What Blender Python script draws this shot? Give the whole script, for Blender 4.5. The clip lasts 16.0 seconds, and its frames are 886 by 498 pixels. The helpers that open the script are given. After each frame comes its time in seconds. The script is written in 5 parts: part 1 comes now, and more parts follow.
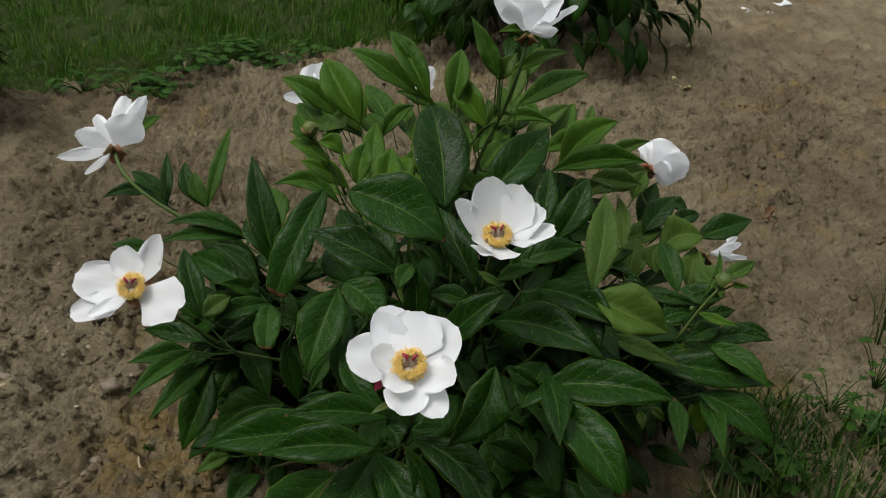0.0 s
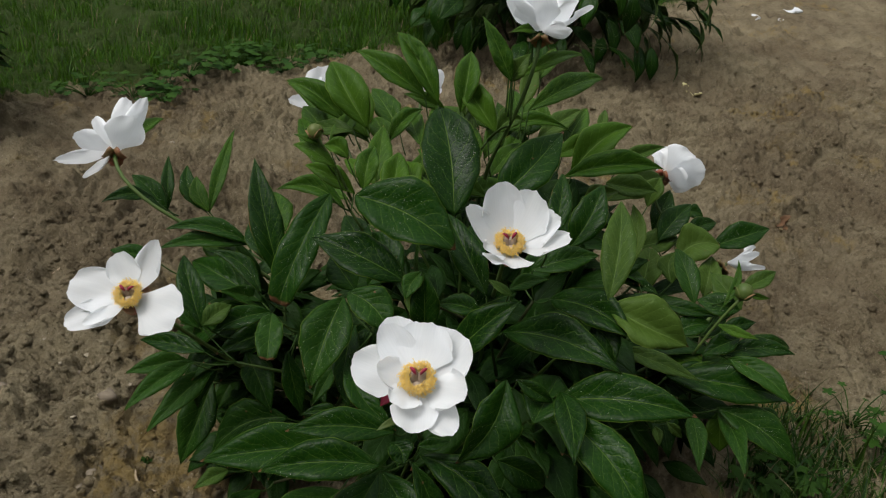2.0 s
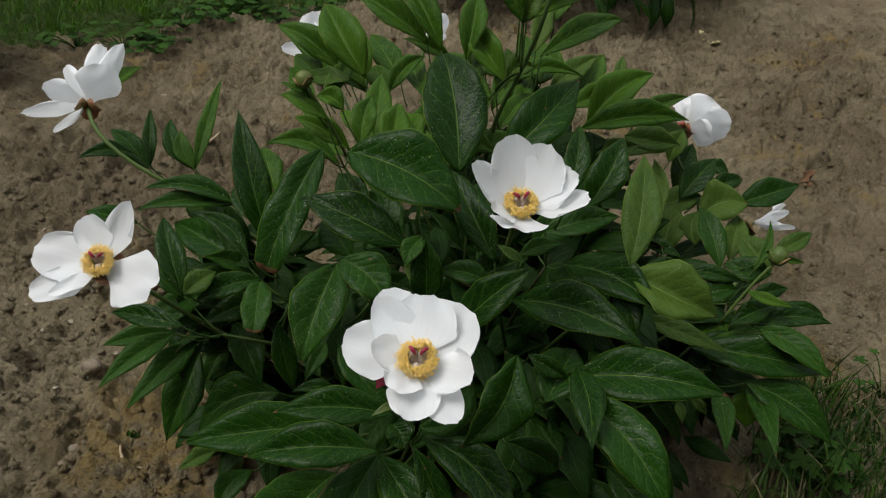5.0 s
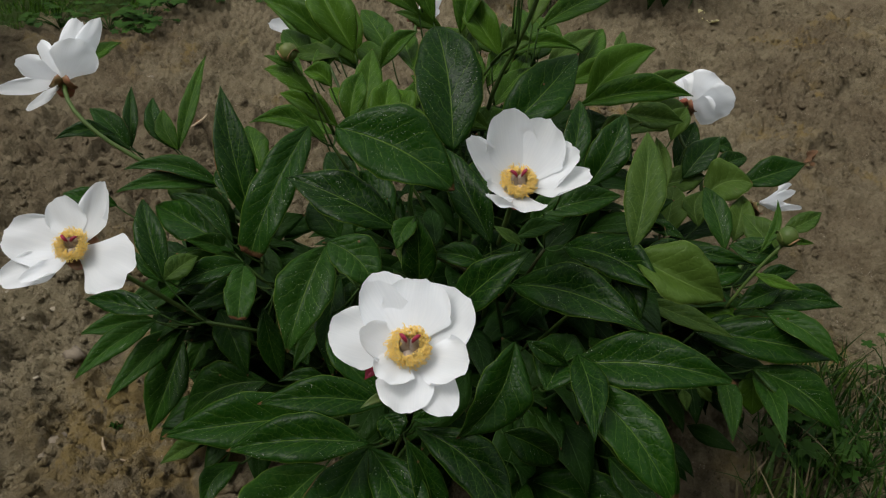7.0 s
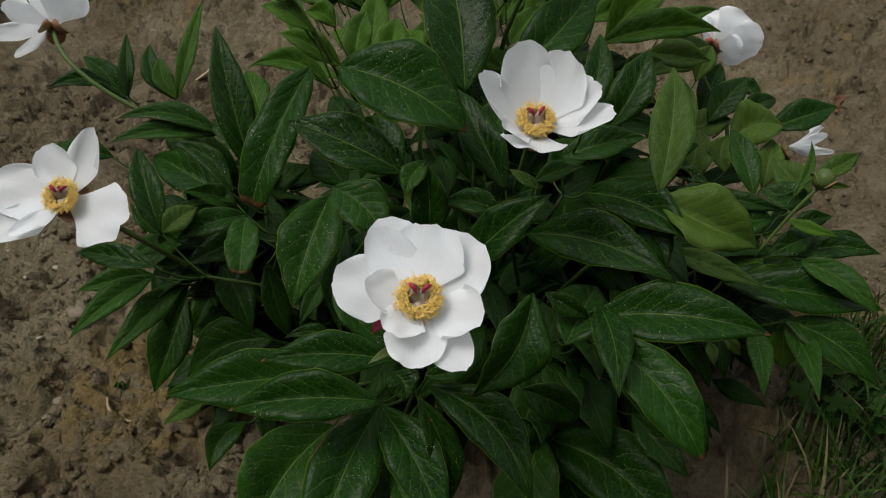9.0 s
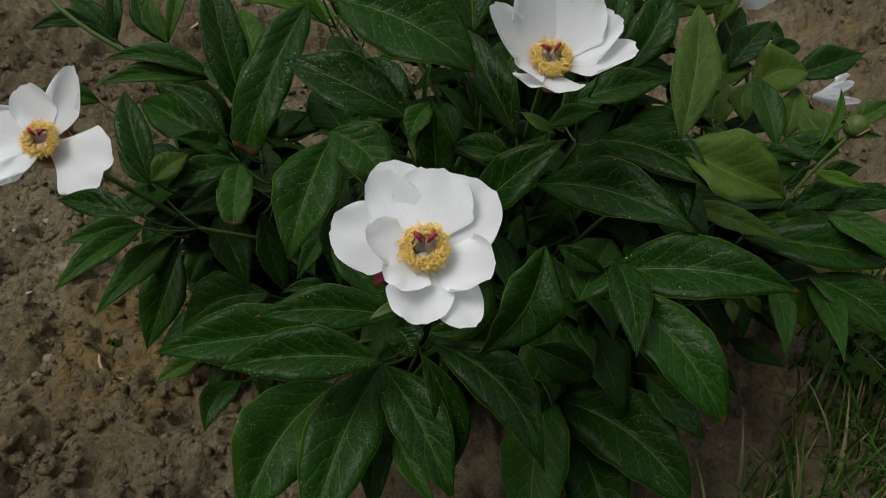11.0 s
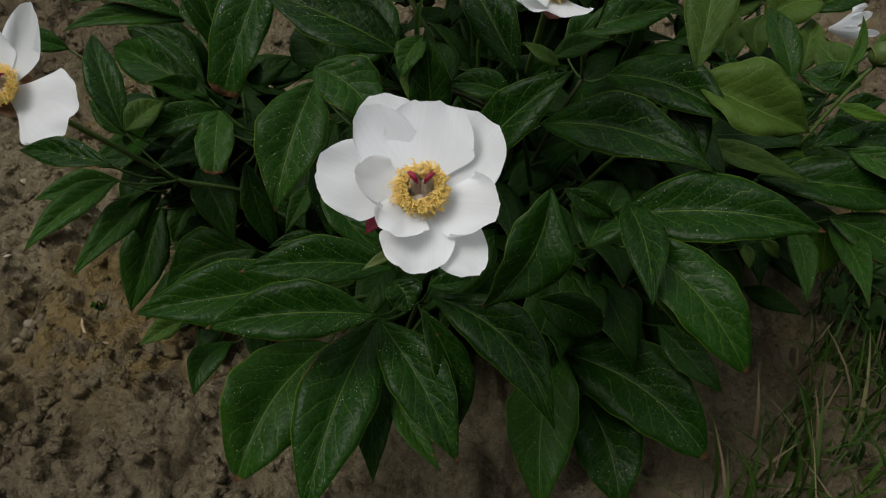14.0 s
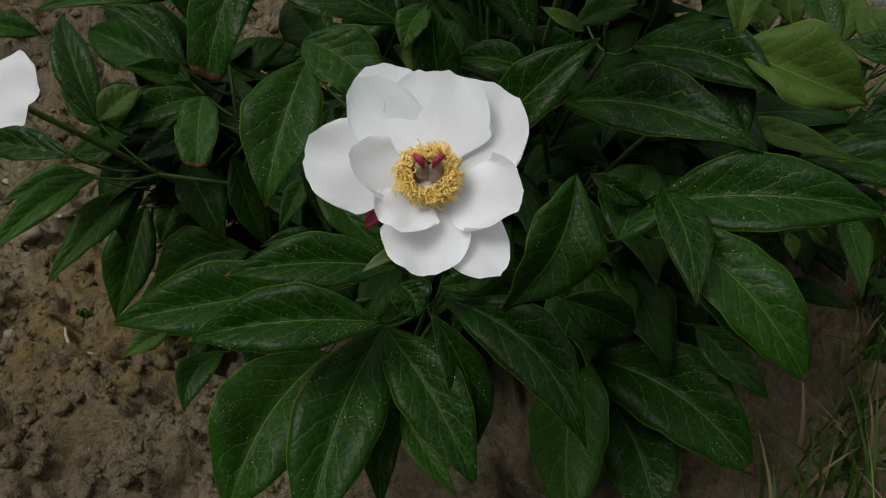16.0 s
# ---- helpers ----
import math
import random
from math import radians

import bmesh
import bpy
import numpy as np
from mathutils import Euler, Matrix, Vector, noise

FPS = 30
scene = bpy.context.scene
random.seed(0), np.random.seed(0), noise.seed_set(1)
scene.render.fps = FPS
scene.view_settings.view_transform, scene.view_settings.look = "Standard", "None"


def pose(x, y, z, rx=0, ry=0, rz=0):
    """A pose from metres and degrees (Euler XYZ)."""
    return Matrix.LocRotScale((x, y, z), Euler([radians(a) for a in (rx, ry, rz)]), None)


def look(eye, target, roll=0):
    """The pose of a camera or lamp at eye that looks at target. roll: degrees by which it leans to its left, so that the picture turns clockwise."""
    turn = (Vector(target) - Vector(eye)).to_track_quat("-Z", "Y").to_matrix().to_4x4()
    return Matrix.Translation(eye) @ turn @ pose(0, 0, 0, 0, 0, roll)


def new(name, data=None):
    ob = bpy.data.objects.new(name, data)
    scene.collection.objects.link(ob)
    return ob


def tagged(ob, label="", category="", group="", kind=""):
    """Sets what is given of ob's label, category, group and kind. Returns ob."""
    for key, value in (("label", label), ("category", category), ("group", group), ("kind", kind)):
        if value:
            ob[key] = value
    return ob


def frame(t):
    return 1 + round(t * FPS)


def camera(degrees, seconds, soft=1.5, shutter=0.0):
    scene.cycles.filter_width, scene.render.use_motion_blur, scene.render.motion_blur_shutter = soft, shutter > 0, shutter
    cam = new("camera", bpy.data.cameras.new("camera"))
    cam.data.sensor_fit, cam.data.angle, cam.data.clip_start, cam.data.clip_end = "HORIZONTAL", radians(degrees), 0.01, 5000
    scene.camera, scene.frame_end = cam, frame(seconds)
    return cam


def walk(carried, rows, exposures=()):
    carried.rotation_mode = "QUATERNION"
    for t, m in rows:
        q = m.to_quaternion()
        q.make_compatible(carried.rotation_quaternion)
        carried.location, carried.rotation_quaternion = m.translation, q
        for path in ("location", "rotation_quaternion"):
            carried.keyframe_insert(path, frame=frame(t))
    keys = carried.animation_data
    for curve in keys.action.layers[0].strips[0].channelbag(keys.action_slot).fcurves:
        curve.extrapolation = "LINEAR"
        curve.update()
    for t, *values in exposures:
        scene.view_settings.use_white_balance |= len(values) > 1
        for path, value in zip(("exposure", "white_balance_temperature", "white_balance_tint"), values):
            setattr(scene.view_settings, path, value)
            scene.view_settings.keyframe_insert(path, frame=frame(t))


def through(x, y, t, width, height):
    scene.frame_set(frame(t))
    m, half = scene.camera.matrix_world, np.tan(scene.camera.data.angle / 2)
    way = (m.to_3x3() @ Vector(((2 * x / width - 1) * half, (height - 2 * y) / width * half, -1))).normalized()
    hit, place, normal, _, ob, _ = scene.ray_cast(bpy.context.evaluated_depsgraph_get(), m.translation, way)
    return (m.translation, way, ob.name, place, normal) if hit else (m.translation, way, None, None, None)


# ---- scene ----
cam = camera(58.0, 16.0, 1.2)
PATH = [
    (0, (0.01, 0.0, 0.835), (-0.017, 1.73, -0.169), 3.1),
    (0.5, (0.008, 0.008, 0.83), (-0.023, 1.742, -0.167), 3.0),
    (1, (0.006, 0.017, 0.826), (-0.029, 1.754, -0.165), 3.0),
    (1.5, (0.006, 0.024, 0.823), (-0.034, 1.762, -0.165), 3.1),
    (2, (0.005, 0.03, 0.818), (-0.036, 1.769, -0.171), 3.2),
    (2.5, (0.003, 0.042, 0.811), (-0.034, 1.771, -0.194), 3.3),
    (3, (0.002, 0.062, 0.801), (-0.034, 1.774, -0.232), 3.3),
    (3.5, (0.005, 0.078, 0.796), (-0.04, 1.777, -0.257), 3.2),
    (4, (0.005, 0.089, 0.793), (-0.05, 1.78, -0.272), 3.0),
    (6.5, (0.007, 0.123, 0.765), (-0.034, 1.787, -0.344), 2.6),
    (7, (0.007, 0.133, 0.76), (-0.03, 1.793, -0.355), 2.8),
    (7.5, (0.006, 0.14, 0.754), (-0.033, 1.796, -0.368), 2.8),
    (8, (0.007, 0.149, 0.744), (-0.039, 1.796, -0.39), 2.5),
    (8.5, (0.007, 0.156, 0.737), (-0.047, 1.784, -0.423), 1.9),
    (9, (0.008, 0.162, 0.727), (-0.058, 1.763, -0.47), 1.5),
    (9.5, (0.008, 0.168, 0.72), (-0.064, 1.747, -0.505), 1.6),
    (9.7, (0.007, 0.17, 0.718), (-0.065, 1.74, -0.519), 1.9),
    (12, (0.004, 0.202, 0.683), (-0.062, 1.728, -0.609), 1.2),
    (12.5, (0.003, 0.204, 0.682), (-0.068, 1.719, -0.622), 0.8),
    (13, (0.0, 0.206, 0.682), (-0.079, 1.713, -0.631), 0.3),
    (13.5, (0.003, 0.209, 0.671), (-0.073, 1.701, -0.659), 0.3),
    (14, (0.002, 0.217, 0.661), (-0.052, 1.69, -0.69), 0.6),
    (14.5, (0.002, 0.227, 0.649), (-0.047, 1.692, -0.711), 0.1),
    (15, (0.001, 0.238, 0.638), (-0.052, 1.702, -0.723), -0.6),
    (15.5, (-0.001, 0.253, 0.628), (-0.069, 1.714, -0.736), -1.1),
    (16, (-0.002, 0.265, 0.618), (-0.076, 1.729, -0.743), -1.1),
]
walk(cam, [(t, look(eye, target, roll)) for t, eye, target, roll in PATH], exposures=[(0.0, 0.28), (6.5, 0.18), (9.0, 0.05), (12.5, -0.12), (16.0, -0.12)])

# ---- light: a bright overcast sky with a weak, wide sun ----
SUN_FROM = Vector((-0.48, -0.2, 0.95)).normalized()
SUN_ELEVATION, SUN_TURN = math.asin(SUN_FROM.z), math.atan2(SUN_FROM.x, SUN_FROM.y)
world = bpy.data.worlds.new("overcast_sky")
scene.world = world
world.use_nodes = True
wn, wl = world.node_tree.nodes, world.node_tree.links
sky = wn.new("ShaderNodeTexSky")
sky.sky_type, sky.sun_disc = "NISHITA", False
sky.sun_elevation, sky.sun_rotation = SUN_ELEVATION, SUN_TURN
sky.dust_density, sky.air_density, sky.ozone_density = 4.0, 1.0, 1.0
cloud = wn.new("ShaderNodeMixRGB")
cloud.inputs[0].default_value = 0.6
cloud.inputs[2].default_value = (10.8, 11.0, 10.9, 1)
wl.new(sky.outputs[0], cloud.inputs[1])
wl.new(cloud.outputs[0], wn["Background"].inputs[0])
wn["Background"].inputs[1].default_value = 0.115
sun = new("sun", bpy.data.lights.new("sun", "SUN"))
sun.data.energy, sun.data.angle, sun.data.color = 1.9, radians(26), (1.0, 0.99, 0.97)
sun.matrix_basis = look(SUN_FROM * 8, (0, 0, 0))


# ---- materials ----
class Nodes:
    """A material with short helpers for its node tree."""

    def __init__(self, name):
        self.material = bpy.data.materials.new(name)
        self.material.use_nodes = True
        self.tree = self.material.node_tree
        self.surface = self.tree.nodes["Principled BSDF"]

    def put(self, socket, value):
        if isinstance(value, bpy.types.NodeSocket):
            self.tree.links.new(value, socket)
        elif isinstance(value, tuple):
            socket.default_value = (*value, 1) if len(value) == 3 and socket.type == "RGBA" else value
        else:
            socket.default_value = value

    def set(self, **values):
        for key, value in values.items():
            self.put(self.surface.inputs[key.replace("_", " ")], value)
        return self

    def math(self, kind, a, b=0.0, c=0.0):
        node = self.tree.nodes.new("ShaderNodeMath")
        node.operation = kind
        for socket, value in zip(node.inputs, (a, b, c)):
            self.put(socket, value)
        return node.outputs[0]

    def mix(self, fac, a, b, kind="MIX"):
        node = self.tree.nodes.new("ShaderNodeMixRGB")
        node.blend_type = kind
        for socket, value in zip(node.inputs, (fac, a, b)):
            self.put(socket, value)
        return node.outputs[0]

    def step(self, value, low, high, to_low=0.0, to_high=1.0):
        node = self.tree.nodes.new("ShaderNodeMapRange")
        node.interpolation_type = "SMOOTHSTEP"
        for socket, v in zip(node.inputs, (value, low, high, to_low, to_high)):
            self.put(socket, v)
        return node.outputs[0]

    def coords(self, kind="Object"):
        return self.tree.nodes.new("ShaderNodeTexCoord").outputs[kind]

    def noise(self, scale, detail=4.0, rough=0.55, vector=None):
        node = self.tree.nodes.new("ShaderNodeTexNoise")
        self.put(node.inputs["Vector"], vector or self.coords())
        for key, value in (("Scale", scale), ("Detail", detail), ("Roughness", rough)):
            self.put(node.inputs[key], value)
        return node.outputs["Fac"]

    def cells(self, scale, vector=None):
        node = self.tree.nodes.new("ShaderNodeTexVoronoi")
        self.put(node.inputs["Vector"], vector or self.coords())
        self.put(node.inputs["Scale"], scale)
        return node.outputs["Distance"], node.outputs["Color"]

    def random(self):
        return self.tree.nodes.new("ShaderNodeObjectInfo").outputs["Random"]

    def island(self):
        return self.tree.nodes.new("ShaderNodeNewGeometry").outputs["Random Per Island"]

    def xy(self, socket):
        node = self.tree.nodes.new("ShaderNodeSeparateXYZ")
        self.put(node.inputs[0], socket)
        return node.outputs[0], node.outputs[1]

    def bump(self, height, strength, distance):
        node = self.tree.nodes.new("ShaderNodeBump")
        for key, value in (("Height", height), ("Strength", strength), ("Distance", distance)):
            self.put(node.inputs[key], value)
        self.put(self.surface.inputs["Normal"], node.outputs[0])
        return node.outputs[0]

    def glow_through(self, amount, colour, normal=None):
        """Thin tissue: part of the light that falls on it passes through."""
        thin = self.tree.nodes.new("ShaderNodeBsdfTranslucent")
        self.put(thin.inputs["Color"], colour)
        both = self.tree.nodes.new("ShaderNodeMixShader")
        both.inputs[0].default_value = amount
        self.tree.links.new(self.surface.outputs[0], both.inputs[1])
        self.tree.links.new(thin.outputs[0], both.inputs[2])
        self.tree.links.new(both.outputs[0], self.tree.nodes["Material Output"].inputs[0])
        return self


def leaf_material(name, dark, light, vein, rough, dust, per_island=False):
    n = Nodes(name)
    across, along = n.xy(n.coords("UV"))
    away = n.math("ABSOLUTE", n.math("SUBTRACT", across, 0.5))
    rnd = n.island() if per_island else n.random()
    # midrib, thinner towards the tip
    midrib = n.step(away, 0.004, n.math("MULTIPLY_ADD", along, -0.010, 0.022), 1.0, 0.0)
    # side veins run forward in arcs from the midrib and join before the margin
    wobble = n.math("MULTIPLY", n.noise(40.0, 4.0, 0.6), 1.25)
    run = n.math("SUBTRACT", n.math("MULTIPLY", along, n.math("MULTIPLY_ADD", rnd, 2.0, 6.2)), n.math("MULTIPLY", n.math("POWER", away, 0.8), 3.6))
    run = n.math("FRACT", n.math("ADD", n.math("ADD", run, wobble), n.math("MULTIPLY", rnd, 7.3)))
    tri = n.math("ABSOLUTE", n.math("SUBTRACT", run, 0.5))
    reach = n.step(away, 0.36, 0.44, 1.0, 0.0)
    side = n.math("MULTIPLY", n.step(tri, 0.470, 0.493), reach)
    margin = n.step(away, 0.478, 0.494)
    veins = n.math("MAXIMUM", n.math("MAXIMUM", n.math("MULTIPLY", midrib, 0.85), n.math("MULTIPLY", side, 0.72)), 0.0)
    tone = n.math("ADD", n.math("MULTIPLY", n.noise(16.0, 4.0, 0.6), 0.6), n.math("MULTIPLY", rnd, 0.5))
    colour = n.mix(n.step(tone, 0.25, 0.95), dark, light)
    # cells between the veins, each of a slightly different green
    cell, shade = n.cells(150.0)
    pale, _ = n.xy(shade)
    colour = n.mix(n.step(pale, 0.2, 0.9, 0.0, 0.35), colour, light)
    colour = n.mix(veins, colour, vein)
    colour = n.mix(n.math("MULTIPLY", margin, 0.55), colour, (vein[0] * 1.55, vein[1] * 1.35, vein[2] * 1.2))
    net = n.tree.nodes.new("ShaderNodeTexVoronoi")
    net.feature = "DISTANCE_TO_EDGE"
    n.put(net.inputs["Vector"], n.coords())
    n.put(net.inputs["Scale"], 190.0)
    fine = n.step(net.outputs["Distance"], 0.01, 0.07, 1.0, 0.0)
    colour = n.mix(n.math("MULTIPLY", fine, 0.2), colour, vein)
    # brown tips, brown spots and scorched bits of the margin
    tip = n.math("MULTIPLY", n.step(n.math("ADD", along, n.math("MULTIPLY", n.noise(120.0), 0.05)), 0.985, 1.01), n.step(rnd, 0.3, 0.45))
    burnt = n.math("MULTIPLY", n.step(n.math("ADD", away, n.math("MULTIPLY", n.noise(60.0, 4.0), 0.09)), 0.520, 0.545), n.step(n.noise(13.0, 2.0), 0.62, 0.70))
    spots, pick = n.cells(70.0)
    few, _ = n.xy(pick)
    spot = n.math("MULTIPLY", n.step(n.math("ADD", spots, n.math("MULTIPLY", n.noise(400.0, 2.0), 0.1)), 0.10, 0.16, 1.0, 0.0), n.step(few, 0.93, 0.95))
    colour = n.mix(n.math("MAXIMUM", n.math("MAXIMUM", tip, burnt), n.math("MULTIPLY", spot, 0.7)), colour, (0.13, 0.062, 0.032))
    # pollen grains, dust and dried splashes
    specks, tint = n.cells(620.0)
    pick2, _ = n.xy(tint)
    patch = n.math("MULTIPLY", n.step(n.noise(26.0, 4.0, 0.6), 0.47, 0.62), n.step(pick2, 0.58, 0.66))
    speck = n.math("MULTIPLY", n.step(n.math("ADD", specks, n.math("MULTIPLY", n.noise(900.0, 4.0, 0.7), 0.75)), 0.46, 0.56, 1.0, 0.0), patch)
    streak = n.math("MULTIPLY", n.step(n.noise(110.0, 6.0, 0.75), 0.66, 0.73), n.step(n.noise(9.0, 2.0), 0.55, 0.66))
    dirt = n.math("MULTIPLY", n.math("MAXIMUM", speck, n.math("MULTIPLY", streak, 0.25)), dust)
    colour = n.mix(dirt, colour, (0.50, 0.53, 0.44))
    puff = n.step(net.outputs["Distance"], 0.0, 0.35)
    pillow = n.math("SQRT", n.math("SUBTRACT", 0.505, tri))
    quilt = n.math("SUBTRACT", n.math("MULTIPLY", n.math("MULTIPLY", pillow, reach), 0.62), n.math("MULTIPLY", midrib, 0.6))
    height = n.math("ADD", quilt, n.math("ADD", n.math("MULTIPLY", puff, 0.2), n.math("MULTIPLY", n.noise(42.0, 3.0), 0.8)))
    n.bump(height, 0.55, 0.0014)
    n.set(Base_Color=colour, Roughness=n.math("ADD", n.math("MULTIPLY_ADD", n.noise(30.0, 3.0), 0.16, rough), n.math("MULTIPLY", dirt, 0.3)), Specular_IOR_Level=0.09)
    return n.glow_through(0.15, light).material


def plain_material(name, dark, light, rough, scale, bump=0.3, distance=0.001, through=0.0, spec=0.35):
    n = Nodes(name)
    tone = n.math("ADD", n.math("MULTIPLY", n.noise(scale, 5.0), 0.8), n.math("MULTIPLY", n.random(), 0.3))
    n.set(Base_Color=n.mix(n.step(tone, 0.25, 0.85), dark, light), Roughness=rough, Specular_IOR_Level=spec)
    n.bump(n.noise(scale * 6, 4.0), bump, distance)
    return (n.glow_through(through, light) if through else n).material


def petal_material():
    n = Nodes("white_petal")
    across, along = n.xy(n.coords("UV"))
    fan = n.tree.nodes.new("ShaderNodeCombineXYZ")
    n.put(fan.inputs[0], n.math("MULTIPLY", across, 38.0))
    n.put(fan.inputs[1], n.math("MULTIPLY", along, 1.6))
    n.put(fan.inputs[2], n.math("MULTIPLY", n.random(), 9.0))
    lines = n.noise(1.0, 3.0, 0.6, fan.outputs[0])
    colour = n.mix(n.step(lines, 0.42, 0.62), (0.84, 0.855, 0.87), (0.89, 0.90, 0.91))
    colour = n.mix(n.step(along, 0.0, 0.3, 0.35, 0.0), colour, (0.80, 0.74, 0.62))
    n.set(Base_Color=colour, Roughness=0.55, Specular_IOR_Level=0.3)
    n.bump(n.math("ADD", lines, n.math("MULTIPLY", n.noise(45.0, 2.0), 0.8)), 0.2, 0.0008)
    return n.glow_through(0.45, (0.90, 0.92, 0.94)).material


def soil_material():
    n = Nodes("dry_soil")
    big, mid, fine = n.noise(1.7, 4.0), n.noise(9.0, 6.0, 0.65), n.noise(95.0, 6.0, 0.75)
    colour = n.mix(n.step(mid, 0.3, 0.7), (0.154, 0.123, 0.071), (0.283, 0.236, 0.146))
    # crumbs of different tone, coarse and fine
    patchy = n.noise(34.0, 6.0, 0.7)
    colour = n.mix(n.step(patchy, 0.45, 0.75, 0.0, 0.32), colour, (0.258, 0.210, 0.136))
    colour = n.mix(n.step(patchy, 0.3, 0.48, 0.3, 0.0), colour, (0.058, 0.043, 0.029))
    gritty = n.noise(210.0, 4.0, 0.75)
    colour = n.mix(n.step(gritty, 0.52, 0.72, 0.0, 0.5), colour, (0.448, 0.360, 0.258))
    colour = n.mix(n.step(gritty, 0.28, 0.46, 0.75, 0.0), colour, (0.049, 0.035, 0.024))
    colour = n.mix(n.step(fine, 0.58, 0.75, 0.0, 0.6), colour, (0.081, 0.059, 0.041))
    colour = n.mix(n.step(big, 0.42, 0.64, 0.0, 0.5), colour, (0.095, 0.065, 0.038))
    # small pits painted dark: the shade in hollows put into the colour
    shaded_pits = n.noise(21.0, 7.0, 0.72)
    colour = n.mix(n.step(shaded_pits, 0.55, 0.70, 0.0, 0.65), colour, (0.058, 0.043, 0.026))
    # ochre moss between the crumbs, thick in a few places
    moss = n.math("MULTIPLY", n.step(n.noise(3.1, 3.0), 0.55, 0.68), n.step(n.noise(30.0, 5.0), 0.42, 0.62))
    east, north = n.xy(n.coords())
    east2, north2 = n.math("ADD", east, 0.36), n.math("SUBTRACT", north, 0.78)
    bed = n.math("SQRT", n.math("ADD", n.math("MULTIPLY", east2, east2), n.math("MULTIPLY", north2, north2)))
    bed = n.step(n.math("ADD", bed, n.math("MULTIPLY", n.noise(14.0, 4.0), 0.16)), 0.12, 0.26, 1.0, 0.0)
    moss = n.math("MAXIMUM", moss, n.math("MULTIPLY", bed, n.step(n.noise(46.0, 5.0), 0.38, 0.6)))
    colour = n.mix(n.math("MULTIPLY", moss, 0.7), colour, (0.261, 0.180, 0.058))
    grit, shade = n.cells(260.0)
    grain = n.math("MULTIPLY", n.step(grit, 0.16, 0.26, 1.0, 0.0), n.step(n.noise(40.0, 2.0), 0.6, 0.7))
    colour = n.mix(grain, colour, (0.418, 0.360, 0.278))
    # turf and thatch under the lawn
    turf = n.math("SUBTRACT", north, n.math("MULTIPLY_ADD", east, 0.82, 3.15))
    turf = n.step(n.math("ADD", turf, n.math("MULTIPLY", n.noise(8.0), 0.12)), 0.0, 0.12)
    colour = n.mix(turf, colour, (0.035, 0.055, 0.012))
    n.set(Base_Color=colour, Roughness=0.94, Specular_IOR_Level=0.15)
    n.bump(n.math("ADD", n.math("ADD", fine, n.math("MULTIPLY", shaded_pits, -0.8)), n.math("MULTIPLY", n.noise(260.0, 4.0, 0.7), 0.8)), 1.0, 0.010)
    return n.material


def blade_material(name, dark, light, dry=0.05):
    n = Nodes(name)
    tone = n.math("ADD", n.math("MULTIPLY", n.island(), 0.7), n.math("MULTIPLY", n.noise(1.6, 3.0), 0.5))
    colour = n.mix(n.step(tone, 0.25, 0.95), dark, light)
    colour = n.mix(n.step(n.island(), 1 - dry, 1.02 - dry), colour, (0.20, 0.155, 0.085))
    n.set(Base_Color=colour, Roughness=0.5, Specular_IOR_Level=0.15)
    return n.glow_through(0.25, light).material


LEAF = leaf_material("peony_leaf_upper", (0.0030, 0.0160, 0.0012), (0.0095, 0.038, 0.0030), (0.062, 0.115, 0.017), 0.27, 0.95)
LEAF_MID = leaf_material("peony_leaf_matt", (0.0055, 0.025, 0.0018), (0.017, 0.054, 0.0050), (0.07, 0.125, 0.022), 0.33, 0.8)
LEAF_PALE = leaf_material("peony_leaf_pale", (0.021, 0.049, 0.006), (0.052, 0.092, 0.013), (0.10, 0.16, 0.036), 0.4, 0.4)
# brighter copy of the leaf colour: light shining through is put into it
LEAF_LIT = leaf_material("peony_leaf_lit", (0.013, 0.044, 0.0025), (0.042, 0.096, 0.006), (0.10, 0.17, 0.03), 0.38, 0.5)
LEAF_UNDER = leaf_material("peony_leaf_underside", (0.030, 0.060, 0.016), (0.058, 0.097, 0.028), (0.10, 0.14, 0.048), 0.6, 0.1)
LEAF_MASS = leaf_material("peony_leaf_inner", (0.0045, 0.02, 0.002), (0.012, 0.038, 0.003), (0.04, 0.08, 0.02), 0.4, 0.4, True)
STEM = plain_material("green_stem", (0.016, 0.036, 0.006), (0.036, 0.062, 0.011), 0.6, 40.0, spec=0.15)
PETIOLE = plain_material("leaf_stalk", (0.015, 0.038, 0.006), (0.034, 0.065, 0.011), 0.6, 40.0, spec=0.15)
STEM_RED = plain_material("reddish_stem", (0.02, 0.026, 0.008), (0.042, 0.038, 0.014), 0.6, 40.0, spec=0.15)
FLOWER_STEM = plain_material("flower_stem_green", (0.03, 0.062, 0.010), (0.062, 0.10, 0.018), 0.6, 40.0)
SEPAL = plain_material("sepal_green_red", (0.11, 0.10, 0.032), (0.30, 0.085, 0.055), 0.5, 90.0)
PETAL = petal_material()
ANTHER = plain_material("golden_anther", (0.92, 0.58, 0.09), (0.97, 0.78, 0.28), 0.7, 500.0, through=0.3)
FILAMENT = plain_material("cream_filament", (0.85, 0.66, 0.32), (0.9, 0.8, 0.55), 0.6, 400.0, through=0.3)
CARPEL = plain_material("downy_carpel", (0.42, 0.33, 0.26), (0.62, 0.53, 0.44), 0.9, 700.0, 0.8)
STIGMA = plain_material("crimson_stigma", (0.16, 0.004, 0.02), (0.30, 0.012, 0.045), 0.5, 300.0)
SOIL = soil_material()
PEBBLE = plain_material("grey_brown_pebble", (0.12, 0.095, 0.065), (0.22, 0.18, 0.13), 0.9, 60.0, 0.5, 0.002)
